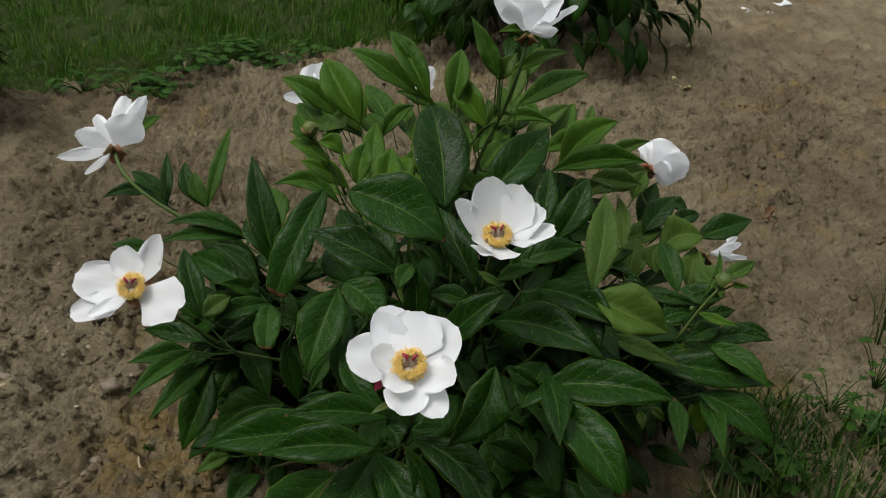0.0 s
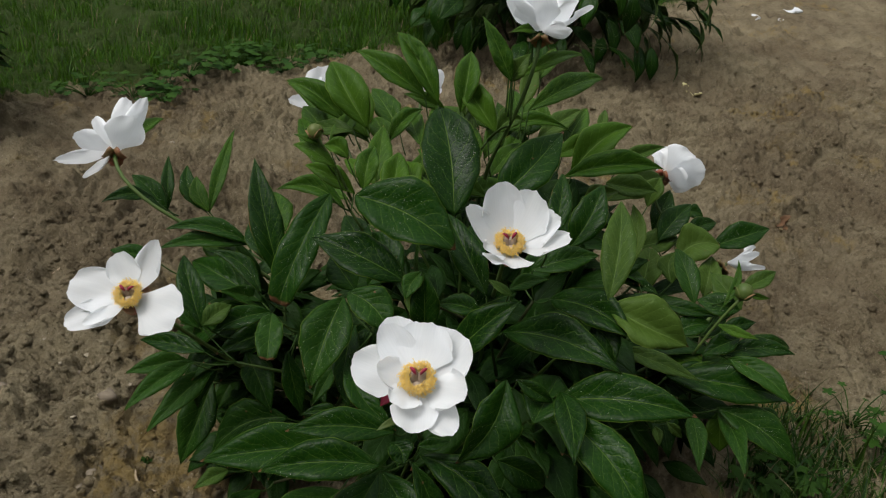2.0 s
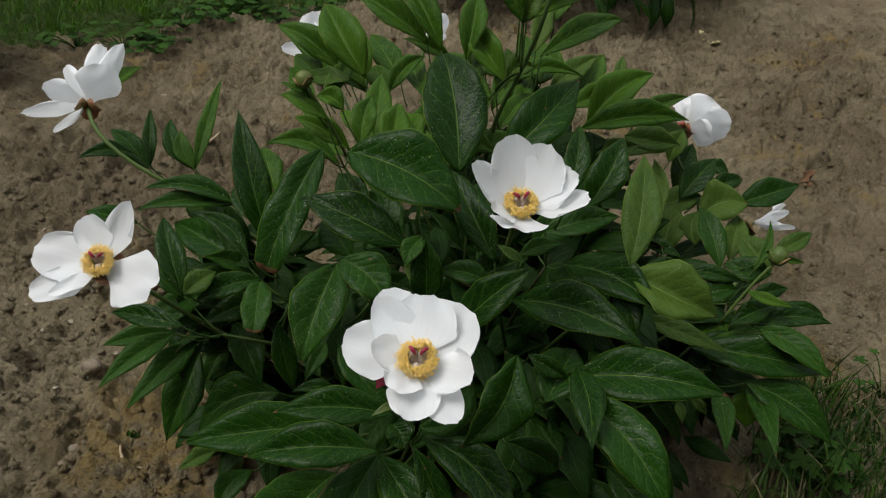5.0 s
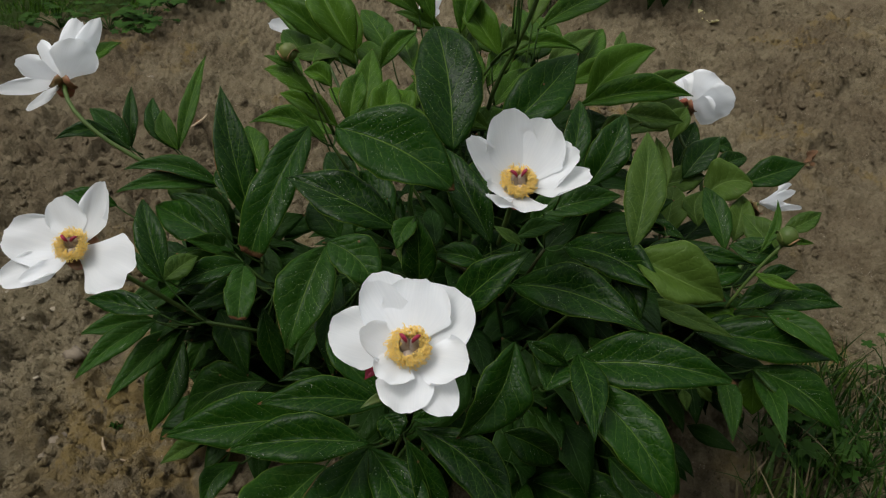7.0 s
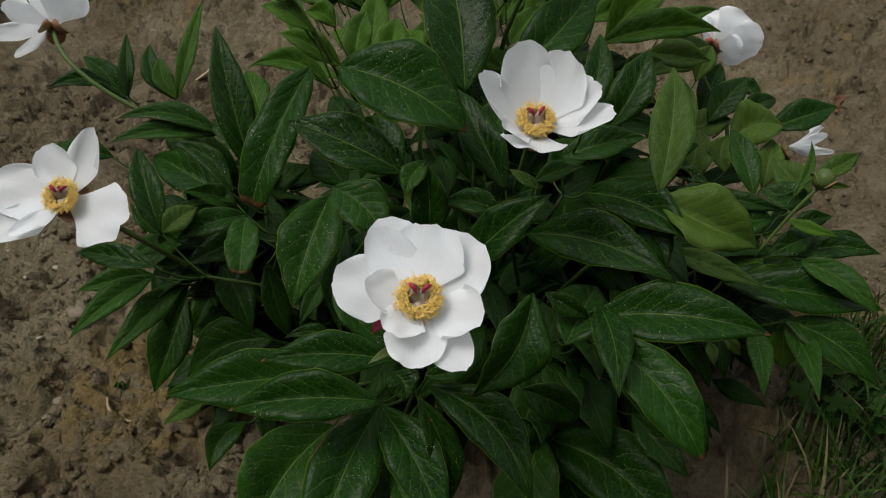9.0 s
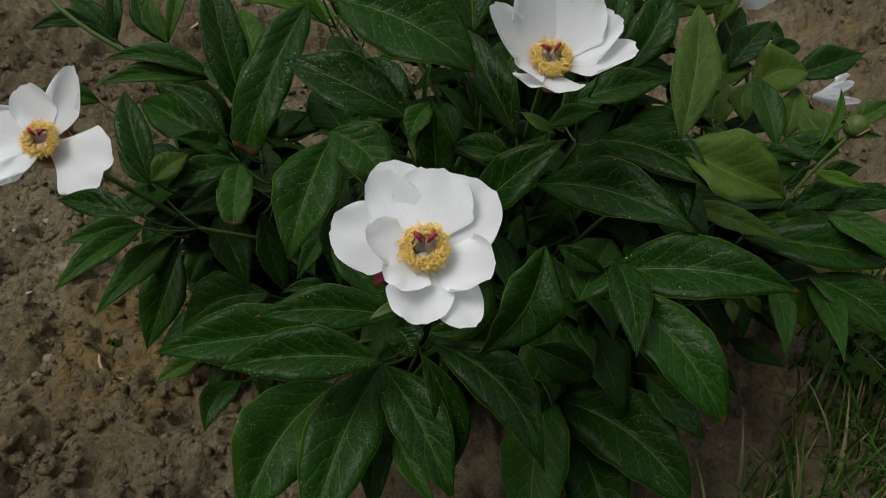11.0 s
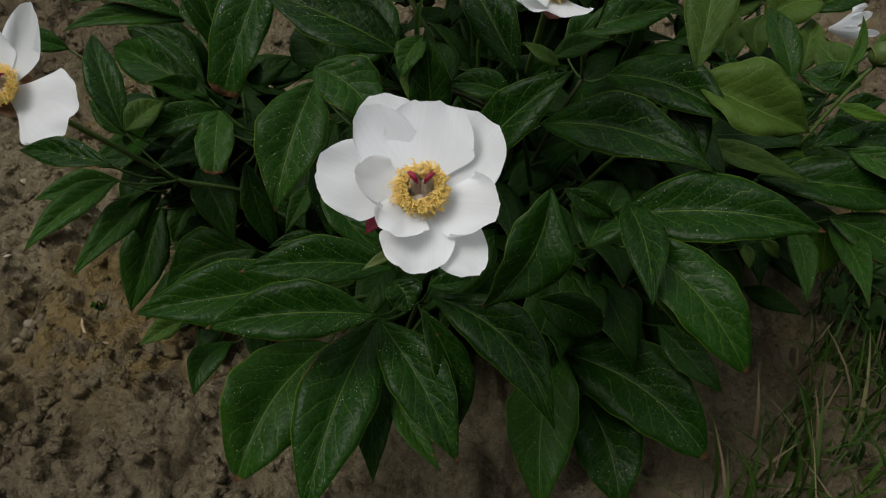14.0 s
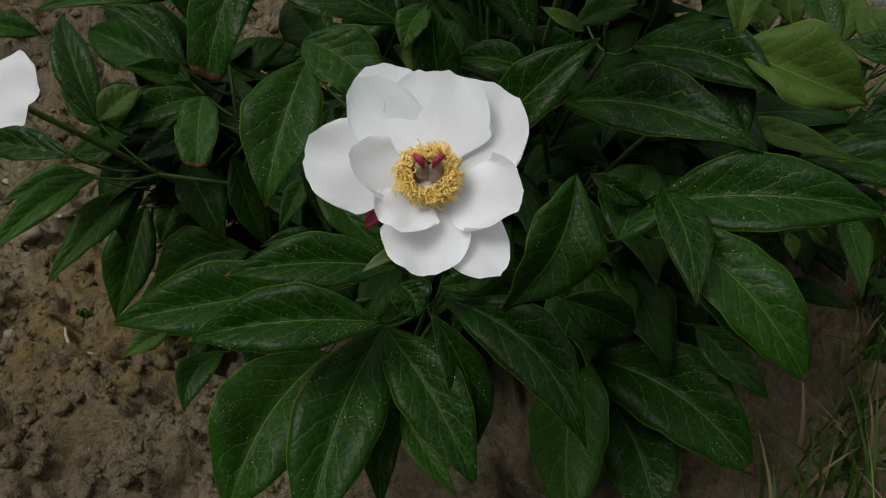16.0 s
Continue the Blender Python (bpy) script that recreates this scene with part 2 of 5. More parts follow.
PALE_STONE = plain_material("pale_stone", (0.28, 0.23, 0.16), (0.45, 0.4, 0.31), 0.8, 80.0, 0.5, 0.001)
STRAW = plain_material("dry_straw", (0.24, 0.17, 0.10), (0.42, 0.33, 0.22), 0.8, 120.0)
RUST = plain_material("rusty_dry_petal", (0.07, 0.035, 0.014), (0.16, 0.08, 0.035), 0.8, 120.0)
YELLOWED = plain_material("yellowed_leaf", (0.40, 0.34, 0.13), (0.6, 0.55, 0.3), 0.7, 90.0)
LAWN = blade_material("lawn_blade", (0.010, 0.040, 0.002), (0.056, 0.130, 0.005))
TUFT = blade_material("rough_grass_blade", (0.008, 0.028, 0.003), (0.046, 0.092, 0.011), 0.12)
SKY_BLOCKER = plain_material("sky_blocker_green", (0.02, 0.045, 0.012), (0.06, 0.10, 0.03), 0.8, 7.0, 0.8, 0.05)
WEED = plain_material("weed_leaf", (0.011, 0.036, 0.004), (0.032, 0.078, 0.009), 0.6, 30.0, through=0.15, spec=0.1)


# ---- building helpers ----
def mesh_of(name, verts, faces, materials, slots=None, uvs=None, smooth=True):
    me = bpy.data.meshes.new(name)
    me.from_pydata([tuple(p) for p in verts], [], faces)
    for m in materials:
        me.materials.append(m)
    if slots is not None:
        me.polygons.foreach_set("material_index", slots)
    if uvs is not None:
        layer = me.uv_layers.new(name="UVMap")
        index = np.empty(len(me.loops), dtype=np.int32)
        me.loops.foreach_get("vertex_index", index)
        layer.data.foreach_set("uv", np.asarray(uvs, dtype=np.float32)[index].ravel())
    me.polygons.foreach_set("use_smooth", [smooth] * len(me.polygons))
    me.update()
    return me


def part(name, me, parent=None, label="", at=None):
    ob = new(name, me)
    if parent is not None:
        ob.parent = parent
    if at is not None:
        ob.matrix_basis = at
    if label:
        ob["label"] = label
    return ob


def thing(name, label, category, at=(0, 0, 0), group="", kind=""):
    ob = new(name)
    ob.location = at
    ob.empty_display_size = 0.05
    return tagged(ob, label, category, group, kind)


def unit(a):
    a = np.asarray(a, float)
    return a / max(1e-9, np.linalg.norm(a))


class Shape:
    """Collects vertices, faces, material slots and UVs for one mesh."""

    def __init__(self):
        self.v, self.f, self.s, self.uv = [], [], [], []

    def grid(self, points, uv, normals, thick, slots=(0, 1)):
        """A thin closed skin: upper and lower sheet from a grid of points, joined round the rim; with no thickness, one sheet of tissue."""
        rows, cols = points.shape[:2]
        k, size = len(self.v), rows * cols
        if not thick:
            self.v += list(points.reshape(-1, 3))
            self.uv += list(uv.reshape(-1, 2))
            for i in range(rows - 1):
                self.f += [(k + i * cols + j, k + i * cols + j + 1, k + (i + 1) * cols + j + 1, k + (i + 1) * cols + j) for j in range(cols - 1)]
            self.s += [slots[0]] * ((rows - 1) * (cols - 1))
            return
        self.v += list((points + normals * thick / 2).reshape(-1, 3)) + list((points - normals * thick / 2).reshape(-1, 3))
        self.uv += list(uv.reshape(-1, 2)) * 2
        for i in range(rows - 1):
            for j in range(cols - 1):
                a = k + i * cols + j
                self.f.append((a, a + 1, a + cols + 1, a + cols))
                self.f.append((a + size, a + size + cols, a + size + cols + 1, a + size + 1))
                self.s += [slots[0], slots[1]]
        rim = [j for j in range(cols)] + [i * cols + cols - 1 for i in range(1, rows)]
        rim += [(rows - 1) * cols + j for j in range(cols - 2, -1, -1)] + [i * cols for i in range(rows - 2, 0, -1)]
        for a, b in zip(rim, rim[1:] + rim[:1]):
            self.f.append((k + b, k + a, k + a + size, k + b + size))
            self.s.append(slots[0])

    def tube(self, line, radii, sides=6, slot=0, cap=True):
        line = [np.asarray(p, float) for p in line]
        k, n = len(self.v), len(line)
        up = None
        for i, p in enumerate(line):
            d = unit(line[min(i + 1, n - 1)] - line[max(i - 1, 0)])
            ref = np.array([0, 0, 1.0]) if abs(d[2]) < 0.9 else np.array([1.0, 0, 0])
            a = unit(np.cross(d, ref)) if up is None else unit(up - d * np.dot(up, d))
            up, b = a, np.cross(d, a)
            for q in range(sides):
                w = 2 * math.pi * q / sides
                self.v.append(p + radii[i] * (math.cos(w) * a + math.sin(w) * b))
                self.uv.append((q / sides, i / max(1, n - 1)))
        for i in range(n - 1):
            for q in range(sides):
                a, b = k + i * sides + q, k + i * sides + (q + 1) % sides
                self.f.append((a, b, b + sides, a + sides))
                self.s.append(slot)
        if cap:
            self.f.append(tuple(k + (n - 1) * sides + q for q in range(sides)))
            self.f.append(tuple(k + q for q in reversed(range(sides))))
            self.s += [slot, slot]

    def mesh(self, name, materials):
        return mesh_of(name, self.v, self.f, materials, self.s, self.uv)


def bend(a, b, sag, count=7, bulge=(0, 0, 1)):
    """Points of a curved line from a to b that bulges by sag."""
    a, b, w = np.asarray(a, float), np.asarray(b, float), np.asarray(bulge, float)
    return [a + (b - a) * s + w * sag * 4 * s * (1 - s) for s in np.linspace(0, 1, count)]


def blade_profile(v, shape):
    if shape == 1:    # blunt, cropped end
        return np.clip(np.sin(np.pi * np.clip(v, 0, 1) ** 0.9 * 0.86), 0, 1) ** 0.7 * np.where(v > 0.97, 0.75, 1)
    if shape == 2:    # broad ellipse
        return np.clip(np.sin(np.pi * v ** 0.95), 0, 1) ** 0.72
    if shape == 3:    # narrow, drawn out to a point
        rise = np.sin(np.pi / 2 * np.clip(v / 0.42, 0, 1)) ** 0.95
        x = np.clip((v - 0.42) / 0.58, 0, 1)
        return rise * (1 - x ** 1.6) * (1 - 0.3 * x ** 2)
    rise = np.sin(np.pi / 2 * np.clip(v / 0.45, 0, 1)) ** 0.9
    x = np.clip((v - 0.45) / 0.55, 0, 1)
    return rise * (1 - x ** 1.85) * (1 - 0.32 * x ** 2.5)


def leaf_skin(shape_, base, tip, width, normal, arch, fold, shape, rng, rows=25, cols=13, thick=0.0006, slots=(0, 1), bow=None):
    base, tip = np.asarray(base, float), np.asarray(tip, float)
    axis = tip - base
    length = np.linalg.norm(axis)
    axis = axis / length
    normal = unit(np.asarray(normal, float) - axis * np.dot(normal, axis))
    side = np.cross(axis, normal)
    v = np.linspace(0, 1, rows)[:, None]
    u = np.linspace(-1, 1, cols)[None, :]
    half = width / 2 * np.maximum(blade_profile(v, shape), 0.012)
    sway, phase, ripple = rng.uniform(-0.035, 0.035), rng.uniform(0, 6.3), rng.uniform(0.05, 0.15)
    sway = sway if bow is None else bow
    twist = rng.uniform(-0.22, 0.22) * (v - 0.4)
    lift = arch * length * 4 * v * (1 - v) - 0.03 * length * np.clip((v - 0.8) / 0.2, 0, 1) ** 2
    fold = fold * rng.uniform(1.1, 1.6)
    edge = half * (fold * 1.5 * np.abs(u) ** 1.15 - fold * 0.75 * np.abs(u) ** 3) + half * u * twist
    edge = edge + half * ripple * np.sin(v * rng.uniform(9, 16) + phase + np.sign(u) * 1.3) * np.abs(u) ** 1.6
    across = half * u * (1 + 0.025 * np.sin(v * 31 + phase * u))
    edge = edge + half * 0.12 * np.sin(v * rng.uniform(4, 7) + phase * 2 + u * 1.5) * np.abs(u) ** 0.8
    curve = sway * length * np.sin(np.pi * v)
    p = base + axis * (v * length)[..., None] + side * (across + curve)[..., None] + normal * (lift + edge)[..., None]
    dv, du = np.gradient(p, axis=0), np.gradient(p, axis=1)
    n = np.cross(du, dv)
    n /= np.maximum(np.linalg.norm(n, axis=2, keepdims=True), 1e-12)
    n[-2:], n[0] = n[-3].mean(axis=0), n[1]
    if np.sum(n.mean(axis=(0, 1)) * normal) < 0:
        n = -n
    uv = np.stack(np.broadcast_arrays(0.5 + 0.5 * u, v), axis=2)
    shape_.grid(p, uv, n, thick, slots)


# ---- ground: crumbly soil, one sheet out to the horizon ----
def lattice(x, y, seed):
    h = np.sin(x * 127.1 + y * 311.7 + seed * 74.7) * 43758.5453
    return h - np.floor(h)


def rough(x, y, seed):
    """Smooth value noise in 0..1."""
    ix, iy = np.floor(x), np.floor(y)
    fx, fy = x - ix, y - iy
    fx, fy = fx * fx * (3 - 2 * fx), fy * fy * (3 - 2 * fy)
    a, b = lattice(ix, iy, seed), lattice(ix + 1, iy, seed)
    c, d = lattice(ix, iy + 1, seed), lattice(ix + 1, iy + 1, seed)
    return (a + (b - a) * fx) * (1 - fy) + (c + (d - c) * fx) * fy


def crumble(x, y, seed):
    """Domed crumbs with creases between them, each of its own height."""
    ix, iy = np.floor(x), np.floor(y)
    best, tall = np.full(x.shape, 9.0), np.zeros(x.shape)
    for dx in (-1, 0, 1):
        for dy in (-1, 0, 1):
            cx, cy = ix + dx, iy + dy
            d = (cx + lattice(cx, cy, seed) - x) ** 2 + (cy + lattice(cx, cy, seed + 1) - y) ** 2
            near = d < best
            best = np.where(near, d, best)
            tall = np.where(near, lattice(cx, cy, seed + 2), tall)
    return (0.40 + 0.60 * tall ** 1.3) * np.sqrt(np.clip(1 - best / 0.75, 0, 1))


def ground_height(x, y):
    x, y = np.atleast_1d(np.asarray(x, float)), np.atleast_1d(np.asarray(y, float))
    wx, wy = x + 0.02 * rough(x * 23, y * 23, 5), y + 0.02 * rough(x * 23, y * 23, 6)
    soft = rough(x * 2.2, y * 2.2, 4)
    near = (0.55 + 0.45 * np.clip((-x - 0.1) * 5, 0, 1)) * np.clip((1.6 - y) * 2.0, 0, 1)
    where = np.clip(2.4 * rough(x * 4.3, y * 4.3, 8) - 0.15 + 0.5 * near, 0.72, 1 + 0.1 * near)
    lumps = 0.014 * (rough(wx * 27, wy * 27, 3) - 0.5) + 0.022 * (1 - np.abs(2 * rough(wx * 11, wy * 11, 1) - 1) - 0.6)
    slabs = 0.036 * crumble(wx * 15 + 0.5 * rough(x * 40, y * 40, 9), wy * 13 + 0.5 * rough(x * 40, y * 40, 10), 29)
    clods = 0.021 * crumble(wx * 31, wy * 31, 11)
    crumbs = 0.021 * crumble(wx * 72, wy * 72, 17)
    grains = 0.012 * crumble(x * 150, y * 150, 23)
    beyond = 1 + 0.2 * np.clip((y - 1.0) * 1.6, 0, 1)
    clods, crumbs, grains = (clods + slabs) * beyond, crumbs * beyond * 0.85, grains * beyond
    h = 0.030 * (soft - 0.5) + 0.016 * (rough(x * 6.5, y * 6.5, 14) - 0.5) + where * (lumps + clods + crumbs) + (0.55 + 0.45 * where) * grains - 0.030
    mound = 0.035 * np.exp(-((x - 0.02) ** 2 + (y - 0.85) ** 2) / 0.16)
    far = np.clip(1.3 - np.hypot(x, y - 1) / 6, 0, 1)
    return (h + mound) * far


def level(x, y):
    return float(ground_height(x, y)[0])


def spread(inner_low, inner_high, step, outer, grow):
    mid = list(np.arange(inner_low, inner_high, step))
    up, d = [], step
    x = mid[-1]
    while x < outer:
        d *= grow
        x += d
        up.append(x)
    low, d, x = [], step, mid[0]
    while x > -outer:
        d *= grow
        x -= d
        low.append(x)
    return np.array(low[::-1] + mid + up)


def build_ground():
    xs, ys = spread(-0.9, 1.05, 0.0037, 400, 1.035), spread(0.6, 2.5, 0.0042, 400, 1.03)
    gx, gy = np.meshgrid(xs, ys)
    p = np.stack([gx, gy, ground_height(gx, gy)], axis=2).reshape(-1, 3)
    w, h = len(xs), len(ys)
    idx = np.arange(w * h).reshape(h, w)
    faces = np.stack([idx[:-1, :-1], idx[:-1, 1:], idx[1:, 1:], idx[1:, :-1]], axis=2).reshape(-1, 4)
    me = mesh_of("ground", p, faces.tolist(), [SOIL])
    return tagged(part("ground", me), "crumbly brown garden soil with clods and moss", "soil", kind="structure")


build_ground()


def lump(shape_, centre, size, rng, slot=0, flat=0.7):
    """An uneven clod or stone of about 50 triangles."""
    rings, sides, k = 4, 7, len(shape_.v)
    turn, stretch = rng.uniform(0, 6.3), rng.uniform(0.7, 1.25)
    for i in range(rings + 1):
        lat = math.pi * i / rings
        for j in range(sides):
            lon = 2 * math.pi * j / sides
            r = size * (0.55 + 0.8 * rng.random())
            x, y = math.sin(lat) * math.cos(lon) * r * stretch, math.sin(lat) * math.sin(lon) * r / stretch
            shape_.v.append(np.array([centre[0] + x * math.cos(turn) - y * math.sin(turn),
                                      centre[1] + x * math.sin(turn) + y * math.cos(turn),
                                      centre[2] + math.cos(lat) * r * flat]))
            shape_.uv.append((0, 0))
    for i in range(rings):
        for j in range(sides):
            a, b = k + i * sides + j, k + i * sides + (j + 1) % sides
            shape_.f.append((a, a + sides, b + sides, b))
            shape_.s.append(slot)


def build_clods():
    rng, s, spots = random.Random(11), Shape(), []
    for i in range(14000):
        big = 1.0
        if i % 3 == 0:
            x, y, big = rng.uniform(-0.85, -0.1), rng.uniform(0.5, 1.5), 1.25
        elif i % 3 == 1:
            x, y, big = rng.uniform(0.3, 1.6), rng.uniform(0.9, 2.7), 0.85
        else:
            x, y = rng.uniform(-1.5, 1.6), rng.uniform(0.5, 3.2)
        if y < LAWN_EDGE(x) - 0.05:
            spots.append((x, y, big * (0.0016 + 0.0075 * rng.random() ** 3.2)))
    heights = ground_height([p[0] for p in spots], [p[1] for p in spots])
    for (x, y, r), z in zip(spots, heights):
        lump(s, (x, y, float(z) - 0.1 * r), r, rng)
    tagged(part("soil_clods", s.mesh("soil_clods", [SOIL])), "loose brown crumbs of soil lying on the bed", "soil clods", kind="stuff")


def LAWN_EDGE(x):
    return 2.10 + 0.82 * (x + 1.28) + 0.07 * math.sin(x * 5.1) + 0.035 * math.sin(x * 14 + 1)


build_clods()


def build_sky_blocker():
    """Tall ring added unseen beyond the beds to block the low sky."""
    count, rows, p, f = 120, 14, [], []
    for i in range(count):
        a = 2 * math.pi * i / count
        for j in range(rows + 1):
            z = 3.2 * j / rows
            # pulled in behind the camera to dim the near leaves and soil
            close = math.cos((a - radians(300)) / 2) ** 8
            r = 5.6 - 1.6 * close + (0.5 - 0.3 * close) * float(rough(np.float64(a * 9), np.float64(z * 2.5), 41)) - 0.12 * j / rows
            p.append((r * math.cos(a), 1.4 + r * math.sin(a), z - 0.05))
    for i in range(count):
        for j in range(rows):
            a, b = i * (rows + 1) + j, ((i + 1) % count) * (rows + 1) + j
            f.append((a, b, b + 1, a + 1))
    me = mesh_of("backdrop_hedge", p, f, [SKY_BLOCKER])
    tagged(part("backdrop_hedge", me), "added unseen green ring that blocks the low sky", "hedge", kind="structure")


build_sky_blocker()


def build_pebble(x, y, size, material, label, group=""):
    rng, s = random.Random(int(x * 1000 + y * 7000)), Shape()
    lump(s, (0, 0, 0), size, rng, flat=0.6)
    ob = part("pebble", s.mesh("pebble", [material]), at=Matrix.Translation((x, y, level(x, y) + size * 0.3)))
    tagged(ob, label, "pebble", group)


build_pebble(-0.566, 1.009, 0.0060, PALE_STONE, "small pale pebble lying on brown soil", "pebbles on the bed")
build_pebble(-0.463, 0.926, 0.0040, PALE_STONE, "small pale pebble lying on brown soil", "pebbles on the bed")
build_pebble(-0.522, 0.866, 0.0040, PALE_STONE, "small pale pebble lying on brown soil", "pebbles on the bed")
build_pebble(-0.445, 0.765, 0.0110, PEBBLE, "grey-brown rounded stone on the soil", "pebbles on the bed")
build_pebble(-0.458, 0.750, 0.0100, PEBBLE, "grey-brown rounded stone on the soil", "pebbles on the bed")
build_pebble(-0.646, 1.035, 0.0030, PALE_STONE, "small pale pebble lying on brown soil", "pebbles on the bed")
build_pebble(-0.589, 0.972, 0.0030, PALE_STONE, "small pale pebble lying on brown soil", "pebbles on the bed")
build_pebble(-0.483, 0.898, 0.0160, PEBBLE, "mossy brown clod of earth beside leaves", "pebbles on the bed")
build_pebble(-0.624, 0.897, 0.0080, PEBBLE, "grey-brown rounded stone on the soil", "pebbles on the bed")
build_pebble(-0.745, 1.898, 0.0080, PALE_STONE, "pale stone lying on brown soil", "pebbles on the bed")
build_pebble(-0.564, 0.977, 0.0060, PEBBLE, "grey-brown rounded stone on the soil", "pebbles on the bed")
build_pebble(-0.670, 1.097, 0.0080, PEBBLE, "mossy brown clod of earth on the bed", "pebbles on the bed")
build_pebble(0.580, 1.172, 0.0030, PALE_STONE, "small pale pebble lying on brown soil", "pebbles on the bed")
build_pebble(-0.640, 0.896, 0.0090, PEBBLE, "grey-brown rounded stone on the soil", "pebbles on the bed")


# ---- lawn behind the bed ----
def grass_blade(s, x, y, z, height, width, lean, turn, rows=3):
    k = len(s.v)
    dx, dy = math.cos(turn), math.sin(turn)
    for i in range(rows + 1):
        t = i / rows
        out, w = lean * t * t, width * (1 - t ** 1.6) / 2
        cx, cy, cz = x + dx * out, y + dy * out, z + height * (t - 0.25 * t * t * min(1, lean / max(height, 1e-3)))
        if i < rows:
            s.v += [(cx - dy * w, cy + dx * w, cz), (cx + dy * w, cy - dx * w, cz)]
            s.uv += [(0, t), (1, t)]
        else:
            s.v.append((cx, cy, cz))
            s.uv.append((0.5, 1))
    for i in range(rows - 1):
        a = k + 2 * i
        s.f.append((a, a + 1, a + 3, a + 2))
    a = k + 2 * (rows - 1)
    s.f.append((a, a + 1, a + 2))
    s.s += [0] * rows


def build_lawn():
    rng, s = random.Random(5), Shape()
    count = 0
    while count < 110000:
        x = rng.uniform(-3.4, 1.6)
        edge = LAWN_EDGE(x)
        y = edge + 2.6 * rng.random() ** 1.5 - 0.03
        if abs(x + 0.2) > 1.1 * y:
            continue
        count += 1
        clump = float(rough(np.float64(x * 9), np.float64(y * 9), 21))
        height = (0.025 + 0.055 * rng.random()) * (0.6 + 0.8 * clump)
        grass_blade(s, x, y, -0.004, height, rng.uniform(0.002, 0.0048), rng.uniform(0.0, 0.06), rng.uniform(0, 6.3))
    tagged(part("lawn_grass", s.mesh("lawn_grass", [LAWN])), "thick green lawn with long uncut blades", "grass", kind="stuff")


build_lawn()


def lobed_leaf(s, centre, size, turn, tilt, rng, lobes=5, slot=0):
    """A small round weed leaf with toothed lobes, dished in the middle."""
    count, k = lobes * 4, len(s.v)
    nx, ny = math.cos(tilt[0]) * tilt[1], math.sin(tilt[0]) * tilt[1]
    s.v.append(np.array(centre, float))
    s.uv.append((0.5, 0.5))
    for ring in (0.5, 1.0):
        for i in range(count):
            a = turn + 2 * math.pi * i / count
            tooth = (0.50, 0.86, 1.0, 0.80)[i % 4] if ring == 1.0 else 0.9
            r = size * ring * tooth * (0.9 + 0.2 * rng.random())
            x, y = r * math.cos(a), r * math.sin(a)
            s.v.append(np.array([centre[0] + x, centre[1] + y, centre[2] + nx * x + ny * y + size * 0.16 * ring - size * 0.1 * (ring == 1.0)]))
            s.uv.append((0.5 + 0.5 * ring * math.cos(a), 0.5 + 0.5 * ring * math.sin(a)))
    for i in range(count):
        j = (i + 1) % count
        s.f.append((k, k + 1 + i, k + 1 + j))
        s.f.append((k + 1 + i, k + 1 + count + i, k + 1 + count + j, k + 1 + j))
        s.s += [slot, slot]


def build_weed(x, y, leaves, reach, size, label, group="low weeds", high=0.05):
    rng = random.Random(int(x * 991 + y * 7717))
    z = level(x, y) - 0.004
    weed = thing("weed_plant", label, "weed", (x, y, z), group)
    for _ in range(leaves):
        a, r = rng.uniform(0, 6.3), reach * math.sqrt(rng.random())
        top = np.array([r * math.cos(a), r * math.sin(a), high * (0.35 + 0.65 * rng.random())])
        s = Shape()
        s.tube(bend((0, 0, 0), top, 0.012, 5), [0.0011, 0.001, 0.0009, 0.0008, 0.0007], 5)
        lobed_leaf(s, top, size * rng.uniform(0.6, 1.15), rng.uniform(0, 6.3), (a, -0.35 * rng.random()), rng)
        part("leaf", s.mesh("weed_leaf", [WEED]), weed)


build_weed(0.425, 0.823, 16, 0.060, 0.016, "low weed with lobed green leaves beside rough grass", high=0.050)
build_weed(0.459, 0.816, 14, 0.050, 0.014, "low weed with lobed green leaves beside rough grass", high=0.050)
build_weed(0.644, 0.912, 14, 0.050, 0.018, "low weed with lobed green leaves beside rough grass", high=0.070)
build_weed(0.720, 1.062, 14, 0.050, 0.011, "upright green weed at the edge of the bed", high=0.100)
build_weed(0.588, 0.943, 14, 0.050, 0.009, "low weed with lobed green leaves beside rough grass", high=0.060)
build_weed(-0.393, 0.794, 5, 0.008, 0.004, "tiny green seedling in bare soil", high=0.008)
build_weed(-0.883, 2.262, 32, 0.090, 0.019, "broad-leaved weed creeping out of the lawn", high=0.060)
build_weed(-0.952, 2.176, 28, 0.090, 0.018, "broad-leaved weed creeping out of the lawn", high=0.060)
build_weed(-0.843, 2.348, 36, 0.100, 0.020, "broad-leaved weed creeping out of the lawn", high=0.070)
build_weed(-0.749, 2.450, 32, 0.100, 0.019, "broad-leaved weed creeping out of the lawn", high=0.070)
build_weed(-0.709, 2.577, 36, 0.080, 0.022, "broad-leaved weed creeping out of the lawn", high=0.080)
build_weed(-0.599, 2.507, 32, 0.090, 0.018, "broad-leaved weed creeping out of the lawn", high=0.060)
build_weed(-0.844, 2.124, 18, 0.050, 0.016, "broad-leaved weed creeping out of the lawn", high=0.040)
build_weed(-1.085, 2.177, 28, 0.100, 0.016, "broad-leaved weed creeping out of the lawn", high=0.060)
build_weed(-0.496, 2.651, 28, 0.100, 0.016, "broad-leaved weed creeping out of the lawn", high=0.060)


